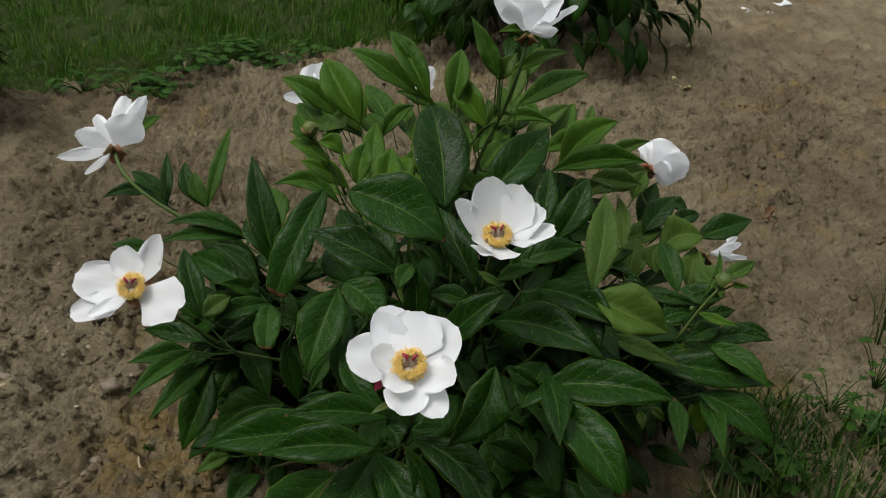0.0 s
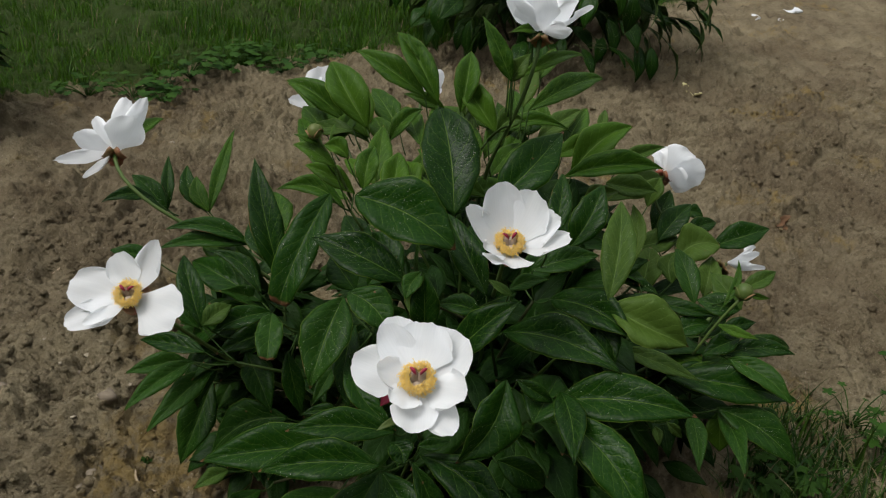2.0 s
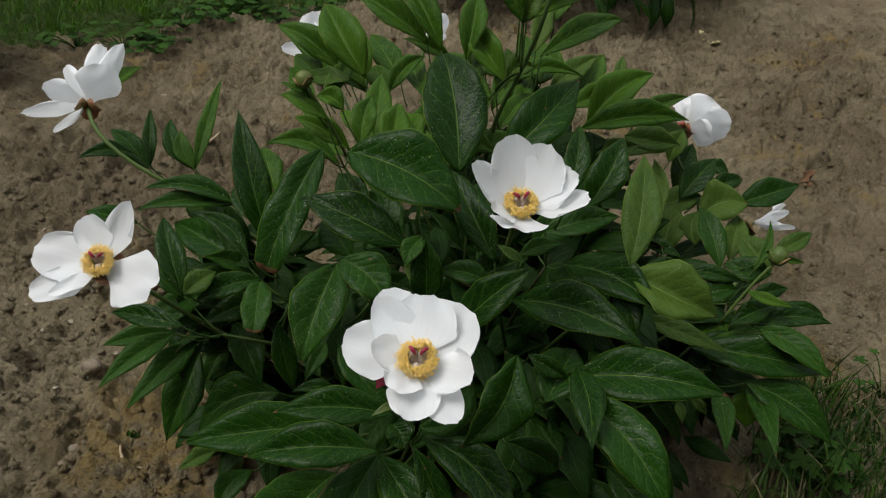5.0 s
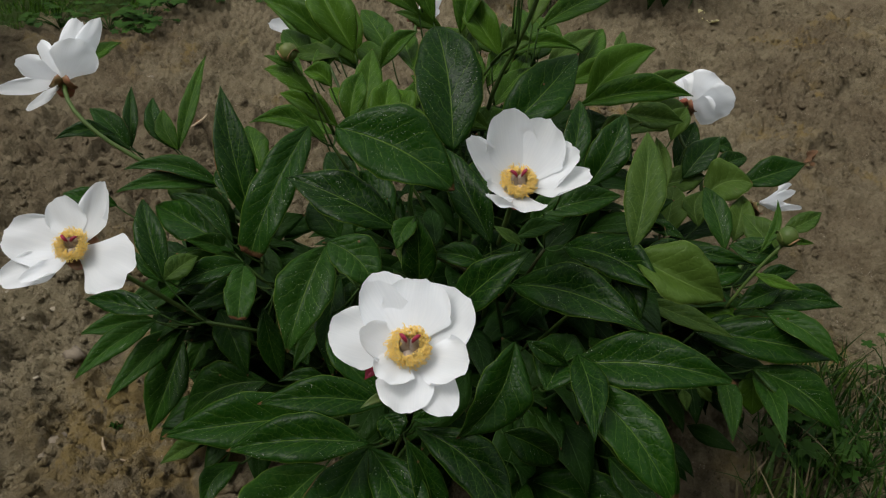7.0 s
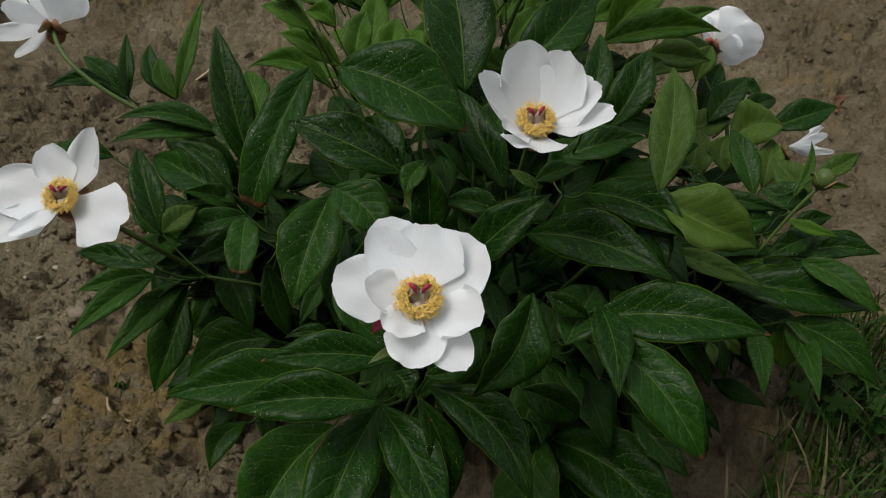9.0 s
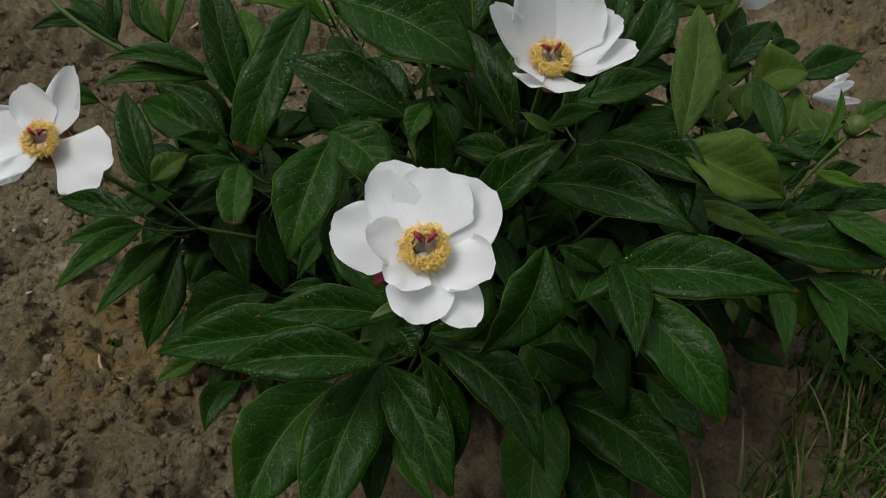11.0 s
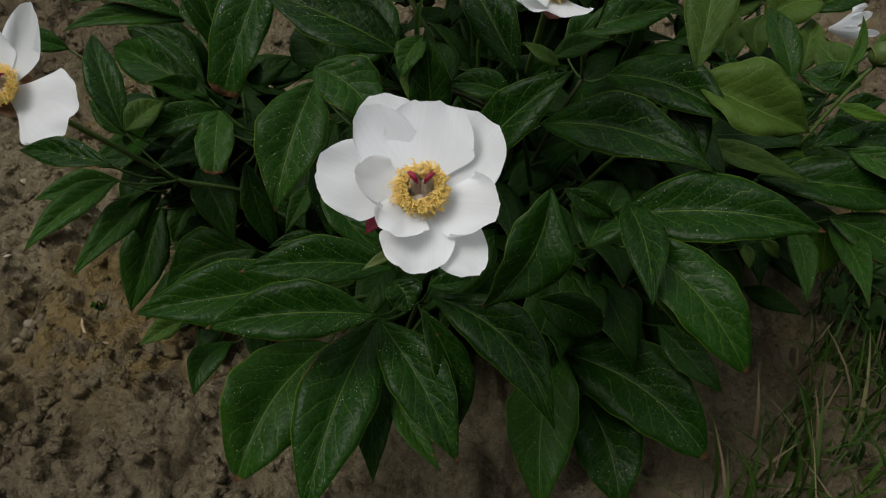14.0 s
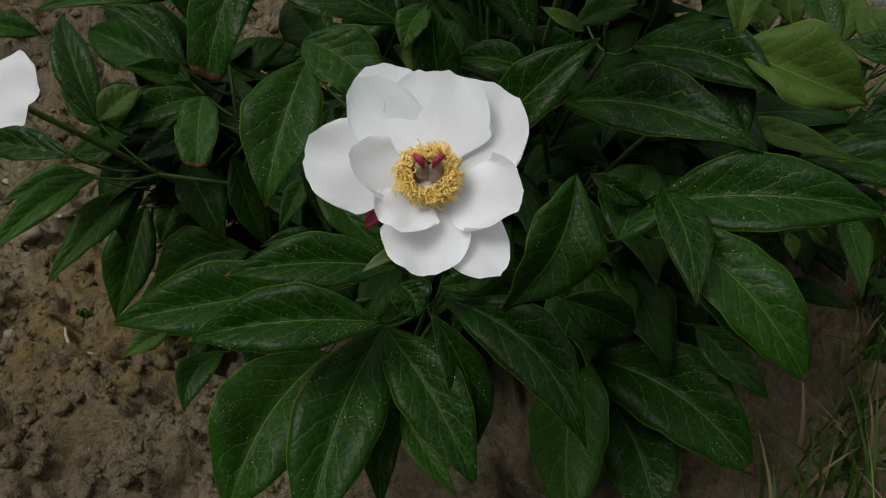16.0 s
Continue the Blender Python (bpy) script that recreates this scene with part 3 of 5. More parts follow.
def build_tuft_grass():
    rng, s = random.Random(8), Shape()
    count = 0
    while count < 9000:
        x, y = rng.uniform(0.19, 1.25), rng.uniform(0.42, 1.38)
        inside = y < min(0.60 + 1.15 * (x - 0.2), 0.84 + 0.42 * (x - 0.3)) + 0.05 * math.sin(x * 17) + rng.gauss(0, 0.02)
        inside = inside and math.hypot(x - 0.72, (y - 0.8) * 0.9) < 0.5 + 0.08 * math.sin(9 * math.atan2(y - 0.8, x - 0.72))
        dense = rng.random() < (0.35 + 0.65 * float(rough(np.float64(x * 13), np.float64(y * 13), 31)) ** 1.5)
        if not (inside and dense):
            continue
        count += 1
        height = 0.015 + 0.105 * rng.random() ** 3.0
        grass_blade(s, x, y, level(x, y) - 0.004, height, rng.uniform(0.002, 0.0052), height * rng.uniform(0.1, 1.1), rng.uniform(0, 6.3), 5)
    for _ in range(70):
        a, r = rng.uniform(0, 6.3), 0.035 * rng.random()
        x, y = 0.80 + r * math.cos(a), 1.20 + r * math.sin(a)
        grass_blade(s, x, y, level(x, y) - 0.004, rng.uniform(0.06, 0.2), rng.uniform(0.002, 0.004), rng.uniform(0.01, 0.09), a, 5)
    tagged(part("rough_grass", s.mesh("rough_grass", [TUFT])), "rough thin grass creeping into the bed", "grass", kind="stuff")


build_tuft_grass()


# ---- peony plants ----
CROWN = np.array([0.04, 0.88, 0.03])
LEAVES = []


def leaf(base, tip, width, normal, arch=0.06, fold=0.34, tone=0, shape=0, bow=0.0):
    """tone: 0 deep green, 1 pale olive, 2 lit-through green. bow: sideways curve of the blade."""
    LEAVES.append((base, tip, width, normal, arch, fold, tone, shape, bow))


# back leaves
leaf((-0.033, 0.988, 0.48), (-0.094, 1.063, 0.55), 0.034, (0.03, -0.67, 0.74), bow=0.01, arch=0.1, fold=0.55, tone=2)
leaf((-0.051, 1.028, 0.474), (-0.149, 1.072, 0.52), 0.035, (0.06, -0.66, 0.75), bow=-0.02, arch=0.1, fold=0.55, tone=2)
leaf((-0.055, 1.018, 0.522), (-0.082, 1.049, 0.551), 0.015, (0.04, -0.68, 0.73), bow=0.01, arch=0.1, fold=0.55, tone=2, shape=3)
leaf((-0.025, 1.053, 0.448), (-0.085, 1.07, 0.464), 0.022, (0.03, -0.65, 0.76), bow=-0.01, arch=0.1, fold=0.55, tone=2, shape=3)
leaf((-0.136, 1.09, 0.402), (-0.2, 1.166, 0.475), 0.056, (0.09, -0.65, 0.75), bow=-0.04, arch=0.1, fold=0.55, tone=2)
leaf((-0.176, 1.133, 0.395), (-0.269, 1.17, 0.44), 0.040, (0.11, -0.64, 0.76), bow=0.03, arch=0.1, fold=0.55, tone=2)
leaf((-0.108, 1.122, 0.372), (-0.063, 1.169, 0.409), 0.028, (0.04, -0.64, 0.77), bow=-0.06, arch=0.1, fold=0.55, tone=2)
leaf((-0.006, 1.083, 0.437), (0.003, 1.158, 0.504), 0.036, (0, -0.66, 0.75), bow=0.02, arch=0.1, fold=0.55, tone=2)
leaf((0.046, 1.073, 0.413), (-0.014, 1.144, 0.473), 0.038, (-0.01, -0.65, 0.76), bow=-0.03, arch=0.1, fold=0.55, tone=2)
leaf((0.044, 1.042, 0.427), (0.082, 1.057, 0.441), 0.034, (-0.03, -0.65, 0.76), bow=-0.16, arch=0.1, fold=0.55, tone=1)
leaf((0.046, 1.086, 0.409), (0.15, 1.089, 0.419), 0.025, (-0.05, -0.64, 0.76), bow=-0.12, arch=0.1, fold=0.55, tone=2, shape=3)
leaf((0.152, 1.054, 0.369), (0.239, 1.11, 0.425), 0.049, (-0.09, -0.63, 0.77), bow=-0.06, arch=0.1, fold=0.55, tone=2)
leaf((0.133, 0.981, 0.396), (0.26, 0.985, 0.416), 0.037, (-0.11, -0.62, 0.78), bow=-0.02, arch=0.1, fold=0.55, tone=2)
leaf((0.229, 1.128, 0.356), (0.299, 1.147, 0.382), 0.024, (-0.12, -0.62, 0.77), bow=0.01, arch=0.1, fold=0.55, tone=1, shape=3)
leaf((-0.082, 0.897, 0.378), (-0.079, 0.96, 0.426), 0.036, (0.05, -0.62, 0.79), bow=0.01, arch=0.1, fold=0.55, tone=2)
leaf((-0.118, 0.917, 0.388), (-0.111, 0.969, 0.428), 0.031, (0.07, -0.62, 0.78), bow=-0.03, arch=0.1, fold=0.55, tone=2)
leaf((-0.144, 0.967, 0.408), (-0.178, 0.977, 0.42), 0.027, (0.09, -0.62, 0.78), bow=0.13, arch=0.1, fold=0.55, tone=2)
leaf((-0.118, 0.849, 0.416), (-0.18, 0.87, 0.44), 0.025, (0.09, -0.61, 0.79), bow=0.01, arch=0.1, fold=0.55, tone=2)
leaf((-0.138, 0.896, 0.374), (-0.223, 0.903, 0.39), 0.026, (0.11, -0.6, 0.79), bow=0.14, arch=0.1, fold=0.55, tone=2)
leaf((0.196, 1.023, 0.373), (0.263, 1.009, 0.372), 0.037, (-0.12, -0.61, 0.78), bow=0.09, arch=0.1, fold=0.55, tone=1)
leaf((0.16, 0.971, 0.359), (0.209, 0.988, 0.378), 0.029, (-0.1, -0.61, 0.79), bow=-0.04, arch=0.1, fold=0.55, tone=1)
leaf((0.265, 1.053, 0.326), (0.285, 1.089, 0.357), 0.028, (-0.13, -0.61, 0.78), bow=-0.02, arch=0.1, fold=0.55, tone=1)
leaf((-0.145, 1.181, 0.344), (-0.295, 1.281, 0.401), 0.039, (-0.07, -0.58, 0.81), arch=0.05, tone=2, shape=3)
leaf((-0.145, 1.165, 0.357), (-0.213, 1.241, 0.449), 0.063, (0.13, -0.72, 0.68), arch=0.03, tone=2, shape=3)
leaf((-0.099, 1.192, 0.361), (-0.155, 1.282, 0.399), 0.043, (-0.11, -0.44, 0.89), tone=2, shape=3)
leaf((0, 1.112, 0.421), (0.002, 1.187, 0.49), 0.034, (0.01, -0.68, 0.74), tone=1, shape=3)
leaf((-0.108, 1.115, 0.368), (-0.138, 1.183, 0.386), 0.037, (-0.13, -0.3, 0.94), tone=2, shape=3)
leaf((-0.055, 0.92, 0.39), (-0.076, 0.995, 0.399), 0.034, (-0.12, -0.16, 0.98), tone=2, shape=3)
leaf((-0.027, 0.949, 0.378), (-0.059, 1.018, 0.399), 0.037, (-0.14, -0.34, 0.93), tone=2, shape=3)
leaf((0.207, 1.184, 0.379), (0.217, 1.233, 0.404), 0.017, (-0.07, -0.44, 0.9), tone=1, shape=3)
leaf((0.056, 1.067, 0.381), (0.037, 1.142, 0.412), 0.032, (-0.11, -0.4, 0.91), tone=2, shape=3)
leaf((-0.178, 0.962, 0.386), (-0.242, 1.131, 0.399), 0.028, (-0.1, -0.11, 0.99), tone=2, shape=3)
leaf((-0.062, 1.117, 0.371), (-0.099, 1.241, 0.386), 0.034, (-0.14, -0.17, 0.98), tone=2, shape=3)
leaf((0.006, 1.008, 0.377), (-0.042, 1.068, 0.381), 0.029, (-0.34, -0.33, 0.88), fold=0.28, tone=2, shape=3)
leaf((0.076, 1.065, 0.379), (0.043, 1.132, 0.396), 0.033, (-0.24, -0.35, 0.91), fold=0.28, tone=2, shape=3)
leaf((-0.04, 1.05, 0.392), (-0.037, 1.126, 0.423), 0.030, (0.05, -0.38, 0.92), fold=0.28, tone=2, shape=3)
leaf((-0.141, 0.947, 0.36), (-0.215, 0.999, 0.352), 0.025, (-0.37, -0.4, 0.84), fold=0.28, tone=2, shape=3)
leaf((-0.027, 1.055, 0.382), (-0.04, 1.134, 0.418), 0.024, (-0.02, -0.42, 0.91), fold=0.28, tone=1, shape=3)
leaf((-0.028, 0.929, 0.39), (-0.104, 0.981, 0.381), 0.023, (-0.39, -0.45, 0.8), fold=0.28, tone=2, shape=3)
leaf((0.132, 1.129, 0.398), (0.08, 1.206, 0.432), 0.026, (-0.21, -0.51, 0.83), fold=0.28, tone=2, shape=3)
leaf((0.015, 1.024, 0.377), (0.016, 1.102, 0.412), 0.027, (-0, -0.41, 0.91), fold=0.28, tone=2, shape=3)
leaf((0.009, 0.934, 0.38), (0.063, 0.991, 0.377), 0.034, (0.39, -0.33, 0.86), fold=0.28, tone=2, shape=3)
leaf((-0.106, 0.956, 0.382), (-0.108, 1.041, 0.429), 0.033, (0.08, -0.48, 0.87), fold=0.28, tone=2, shape=3)
leaf((-0.108, 0.965, 0.375), (-0.16, 1.026, 0.382), 0.027, (-0.26, -0.33, 0.91), fold=0.28, tone=2, shape=3)
leaf((-0.19, 1.08, 0.371), (-0.155, 1.16, 0.409), 0.028, (0.21, -0.49, 0.85), fold=0.28, tone=2, shape=3)
leaf((0.01, 1.076, 0.383), (-0.006, 1.161, 0.43), 0.030, (-0.04, -0.49, 0.87), fold=0.28, tone=1, shape=3)
leaf((-0.067, 0.936, 0.375), (-0.044, 1.015, 0.411), 0.024, (0.12, -0.44, 0.89), fold=0.28, tone=2, shape=3)
leaf((0.022, 1.11, 0.407), (-0.056, 1.168, 0.408), 0.030, (-0.35, -0.5, 0.79), fold=0.28, tone=2, shape=3)
leaf((0.124, 1.061, 0.389), (0.211, 1.124, 0.396), 0.033, (0.28, -0.48, 0.83), fold=0.28, tone=2, shape=3)
leaf((0.103, 1.093, 0.4), (0.173, 1.166, 0.425), 0.032, (0.18, -0.47, 0.86), fold=0.28, tone=1, shape=3)
leaf((0.092, 1.093, 0.405), (0.062, 1.175, 0.448), 0.034, (-0.13, -0.5, 0.86), fold=0.28, tone=2, shape=3)
leaf((0.001, 0.929, 0.39), (-0.06, 1, 0.416), 0.026, (-0.18, -0.46, 0.87), fold=0.28, tone=2, shape=3)
leaf((0.094, 1.083, 0.392), (0.028, 1.157, 0.422), 0.030, (-0.21, -0.52, 0.82), fold=0.28, tone=2, shape=3)
leaf((-0.031, 1.043, 0.377), (-0.05, 1.128, 0.424), 0.024, (-0.02, -0.49, 0.87), fold=0.28, tone=2, shape=3)
leaf((-0.021, 1.005, 0.373), (-0.025, 1.084, 0.408), 0.024, (0.01, -0.42, 0.91), fold=0.28, tone=1, shape=3)
leaf((0.038, 0.987, 0.387), (0.078, 1.059, 0.409), 0.029, (0.17, -0.38, 0.91), fold=0.28, tone=2, shape=3)
leaf((0.071, 1.107, 0.395), (0.123, 1.175, 0.41), 0.032, (0.24, -0.39, 0.89), fold=0.28, tone=2, shape=3)
leaf((0.146, 1.111, 0.385), (0.183, 1.19, 0.42), 0.036, (0.05, -0.43, 0.9), fold=0.28, tone=2, shape=3)
leaf((0.064, 1.083, 0.394), (0.046, 1.161, 0.43), 0.029, (-0.1, -0.44, 0.89), fold=0.28, tone=2, shape=3)
leaf((0.038, 1.154, 0.389), (-0.012, 1.222, 0.409), 0.038, (-0.24, -0.43, 0.87), fold=0.28, tone=2, shape=3)
leaf((0.03, 1.047, 0.385), (0.065, 1.131, 0.429), 0.030, (0.07, -0.49, 0.87), fold=0.28, tone=2, shape=3)
leaf((0.003, 0.998, 0.385), (-0.018, 1.076, 0.42), 0.031, (-0.07, -0.43, 0.9), fold=0.28, tone=2, shape=3)
leaf((-0.197, 1.115, 0.376), (-0.248, 1.184, 0.396), 0.037, (-0.13, -0.37, 0.92), fold=0.28, tone=2, shape=3)
leaf((0.036, 0.929, 0.384), (-0.039, 0.989, 0.39), 0.027, (-0.3, -0.46, 0.83), fold=0.28, tone=2, shape=3)
leaf((-0.155, 1.093, 0.396), (-0.232, 1.139, 0.377), 0.028, (-0.47, -0.48, 0.74), fold=0.28, tone=1, shape=3)
leaf((0.054, 1.033, 0.377), (0.083, 1.111, 0.412), 0.028, (0.07, -0.42, 0.9), fold=0.28, tone=2, shape=3)
# bud sprig leaves
leaf((-0.136, 0.83, 0.456), (-0.188, 0.85, 0.472), 0.020, (0, -0.62, 0.79), arch=0.22, tone=2, shape=3)
leaf((-0.154, 0.833, 0.481), (-0.183, 0.837, 0.49), 0.009, (0.11, -0.67, 0.74), tone=2, shape=3)
leaf((-0.162, 0.839, 0.492), (-0.174, 0.85, 0.492), 0.006, (-0.32, -0.34, 0.88), tone=2, shape=3)
leaf((-0.154, 0.844, 0.48), (-0.163, 0.827, 0.491), 0.008, (0.83, -0.09, 0.56), tone=2, shape=3)
# top sprig leaves
leaf((0.051, 0.905, 0.541), (0.014, 0.929, 0.607), 0.023, (0.15, -0.9, 0.41), arch=0.06, tone=2, shape=3)
leaf((0.049, 0.927, 0.539), (0.028, 0.963, 0.582), 0.017, (-0.01, -0.77, 0.64), tone=2, shape=3)
leaf((0.051, 0.915, 0.538), (0.07, 0.923, 0.57), 0.022, (-0.27, -0.89, 0.36), arch=0.2, tone=1, shape=3)
leaf((0.054, 0.926, 0.536), (0.145, 1.013, 0.545), 0.017, (0.34, -0.44, 0.83), arch=0.15, tone=2, shape=3)
leaf((0.078, 0.986, 0.48), (0.184, 1.08, 0.5), 0.035, (0.27, -0.48, 0.84), arch=0.12, tone=2, shape=3)
leaf((0.072, 0.988, 0.483), (0.088, 1.047, 0.526), 0.024, (-0.01, -0.58, 0.82), tone=1, shape=3)
leaf((0.094, 1.036, 0.506), (0.114, 1.078, 0.537), 0.022, (0, -0.6, 0.8), tone=2, shape=3)
leaf((0.075, 0.945, 0.588), (0.045, 0.933, 0.589), 0.011, (0.27, -0.67, 0.69), arch=0.25, tone=2, shape=3)
# centre leaves
leaf((0.13, 0.832, 0.372), (0.167, 0.884, 0.435), 0.039, (-0.17, -0.71, 0.68), bow=0.06)
leaf((0.101, 0.772, 0.414), (0.112, 0.838, 0.466), 0.025, (-0.07, -0.6, 0.79), bow=0.04)
leaf((0.041, 0.882, 0.398), (0.123, 0.961, 0.467), 0.056, (-0.05, -0.63, 0.78), bow=0.04)
leaf((-0.004, 0.875, 0.384), (-0.032, 0.991, 0.478), 0.072, (0.01, -0.63, 0.78), bow=0.03, shape=2)
leaf((-0.105, 0.761, 0.458), (0.001, 0.724, 0.425), 0.068, (0.04, -0.6, 0.8), bow=-0.05, shape=2)
leaf((-0.047, 0.72, 0.384), (-0.149, 0.748, 0.414), 0.047, (0.08, -0.57, 0.81), bow=0.01)
leaf((0.038, 0.753, 0.352), (-0.014, 0.835, 0.41), 0.037, (-0.01, -0.58, 0.81), bow=-0.01)
leaf((-0.025, 0.697, 0.336), (-0.03, 0.714, 0.405), 0.031, (0.1, -0.97, 0.24), bow=0.01)
leaf((-0.031, 0.718, 0.399), (-0.045, 0.691, 0.381), 0.020, (0.03, -0.56, 0.83), bow=0.08, tone=3)
leaf((-0.097, 0.665, 0.403), (-0.055, 0.636, 0.38), 0.038, (0.06, -0.55, 0.84), bow=-0.1, tone=3, shape=2)
leaf((-0.087, 0.704, 0.349), (-0.107, 0.724, 0.363), 0.008, (0.07, -0.55, 0.84), bow=-0.01, tone=1, shape=3)
leaf((0.084, 0.784, 0.37), (0.16, 0.798, 0.387), 0.032, (-0.08, -0.58, 0.81), bow=-0.01, tone=3)
leaf((0.06, 0.686, 0.397), (0.035, 0.7, 0.406), 0.010, (-0.03, -0.56, 0.83), bow=-0.02, tone=1, shape=3)
leaf((0.057, 0.718, 0.384), (0.098, 0.729, 0.394), 0.017, (-0.05, -0.57, 0.82), bow=-0.05, tone=3, shape=3)
leaf((0.034, 0.71, 0.357), (-0.016, 0.717, 0.362), 0.024, (-0.01, -0.55, 0.83), bow=0.06)
leaf((-0.025, 0.706, 0.34), (-0.045, 0.75, 0.376), 0.029, (0.05, -0.62, 0.78), tone=1)
leaf((0.201, 1.061, 0.326), (0.308, 1.157, 0.33), 0.051, (0.29, -0.36, 0.89), tone=1)
leaf((0.012, 0.747, 0.329), (0.072, 0.78, 0.343), 0.040, (0.09, -0.53, 0.84))
leaf((-0.058, 0.809, 0.339), (-0.105, 0.857, 0.363), 0.041, (-0.06, -0.5, 0.87))
leaf((-0.099, 0.818, 0.354), (-0.134, 0.867, 0.38), 0.034, (-0.02, -0.47, 0.88))
leaf((0.021, 0.832, 0.355), (0.04, 0.888, 0.373), 0.037, (0.1, -0.33, 0.94))
leaf((0.077, 0.812, 0.339), (0.118, 0.853, 0.349), 0.034, (0.18, -0.4, 0.9))
leaf((-0.107, 0.772, 0.335), (-0.141, 0.807, 0.357), 0.039, (0.02, -0.52, 0.86))
leaf((-0.095, 0.784, 0.336), (-0.066, 0.819, 0.356), 0.034, (0.11, -0.56, 0.82))
# left leaves
leaf((-0.188, 0.768, 0.341), (-0.232, 0.851, 0.453), 0.036, (0.22, -0.74, 0.64), bow=-0.02)
leaf((-0.142, 0.825, 0.427), (-0.183, 0.73, 0.34), 0.042, (0.06, -0.69, 0.73), bow=0.02, shape=1)
leaf((-0.251, 0.873, 0.327), (-0.355, 0.866, 0.344), 0.024, (0.17, -0.57, 0.81), bow=0.11, shape=3)
leaf((-0.253, 0.879, 0.323), (-0.36, 0.85, 0.325), 0.026, (0.17, -0.56, 0.81), bow=0.06, tone=3, shape=3)
leaf((-0.217, 0.79, 0.299), (-0.323, 0.86, 0.308), 0.045, (-0.17, -0.36, 0.92), bow=-0.01)
leaf((-0.216, 0.784, 0.314), (-0.286, 0.817, 0.348), 0.021, (0.15, -0.55, 0.82), bow=0.14, shape=3)
leaf((-0.271, 0.736, 0.297), (-0.309, 0.805, 0.349), 0.029, (0.18, -0.53, 0.83), bow=-0.02)
leaf((-0.291, 0.779, 0.264), (-0.329, 0.803, 0.286), 0.015, (0.18, -0.52, 0.84), bow=-0.07, shape=3)
leaf((-0.214, 0.806, 0.278), (-0.26, 0.774, 0.322), 0.026, (0.77, -0.31, 0.56), bow=0.05, tone=3)
leaf((-0.202, 0.774, 0.298), (-0.263, 0.741, 0.288), 0.026, (0.14, -0.52, 0.84), bow=0.04)
leaf((-0.27, 0.734, 0.301), (-0.244, 0.761, 0.313), 0.025, (0.16, -0.52, 0.84), bow=-0.01, tone=1)
leaf((-0.2, 0.784, 0.268), (-0.262, 0.746, 0.255), 0.029, (0.14, -0.51, 0.85), bow=-0)
leaf((-0.195, 0.746, 0.315), (-0.187, 0.687, 0.298), 0.029, (0.09, -0.27, 0.96), bow=0, tone=3, shape=1)
leaf((-0.115, 0.741, 0.347), (-0.137, 0.658, 0.288), 0.053, (0.07, -0.59, 0.81), bow=0.02, fold=0.42, tone=3)
leaf((-0.105, 0.755, 0.302), (-0.1, 0.67, 0.251), 0.029, (0.07, -0.51, 0.86), bow=0.07)
leaf((-0.176, 0.728, 0.279), (-0.156, 0.7, 0.213), 0.024, (0.3, -0.84, 0.45), bow=0.02)
leaf((-0.128, 0.742, 0.249), (-0.145, 0.701, 0.228), 0.018, (0.08, -0.5, 0.86), bow=-0.01, tone=3, shape=3)
leaf((-0.401, 0.994, 0.299), (-0.458, 1.026, 0.338), 0.030, (0.21, -0.57, 0.79), bow=0.04)
leaf((-0.404, 1.005, 0.296), (-0.42, 1.072, 0.35), 0.019, (0.2, -0.58, 0.79), bow=0, tone=3, shape=3)
leaf((-0.413, 0.989, 0.322), (-0.477, 0.966, 0.323), 0.022, (0.22, -0.57, 0.79), bow=0.1, shape=3)
leaf((-0.355, 1.018, 0.29), (-0.394, 1.071, 0.338), 0.026, (0.19, -0.58, 0.79), bow=-0.13)
leaf((-0.347, 1.007, 0.296), (-0.374, 1.048, 0.332), 0.024, (0.18, -0.58, 0.79), bow=-0.1, tone=2)
leaf((-0.347, 1.008, 0.294), (-0.336, 1.122, 0.378), 0.021, (0.17, -0.6, 0.79), bow=-0, tone=2, shape=3)
leaf((-0.369, 0.87, 0.296), (-0.427, 0.867, 0.309), 0.025, (0.21, -0.54, 0.81), bow=-0)
leaf((-0.259, 0.844, 0.303), (-0.323, 0.915, 0.308), 0.036, (-0.18, -0.23, 0.96), tone=2)
leaf((-0.222, 0.844, 0.322), (-0.257, 0.902, 0.345), 0.035, (0.01, -0.35, 0.94))
leaf((-0.206, 0.871, 0.349), (-0.234, 0.931, 0.373), 0.033, (0.03, -0.36, 0.93), tone=2)
leaf((-0.252, 0.771, 0.277), (-0.304, 0.786, 0.246), 0.036, (-0.55, -0.52, 0.65))
leaf((-0.123, 0.747, 0.272), (-0.092, 0.761, 0.296), 0.040, (-0.18, -0.72, 0.67))
# low left leaves
leaf((-0.224, 0.618, 0.356), (-0.297, 0.64, 0.349), 0.021, (-0.21, -0.42, 0.88), bow=0, shape=3)
leaf((-0.296, 0.752, 0.237), (-0.362, 0.724, 0.235), 0.026, (0.19, -0.49, 0.85), bow=0.01, tone=3, shape=3)
leaf((-0.27, 0.702, 0.278), (-0.327, 0.64, 0.255), 0.025, (0.19, -0.48, 0.86), bow=0.03, tone=3, shape=3)
leaf((-0.277, 0.772, 0.214), (-0.333, 0.689, 0.18), 0.030, (0.17, -0.48, 0.86), bow=-0, tone=3, shape=3)
leaf((-0.29, 0.797, 0.171), (-0.314, 0.724, 0.1), 0.045, (0.09, -0.71, 0.7), bow=-0.02, tone=3)
leaf((-0.266, 0.835, 0.165), (-0.286, 0.791, 0.131), 0.032, (0.08, -0.64, 0.77), bow=0.01, tone=3)
leaf((-0.241, 0.787, 0.228), (-0.199, 0.729, 0.189), 0.035, (0.12, -0.5, 0.86), bow=-0.01)
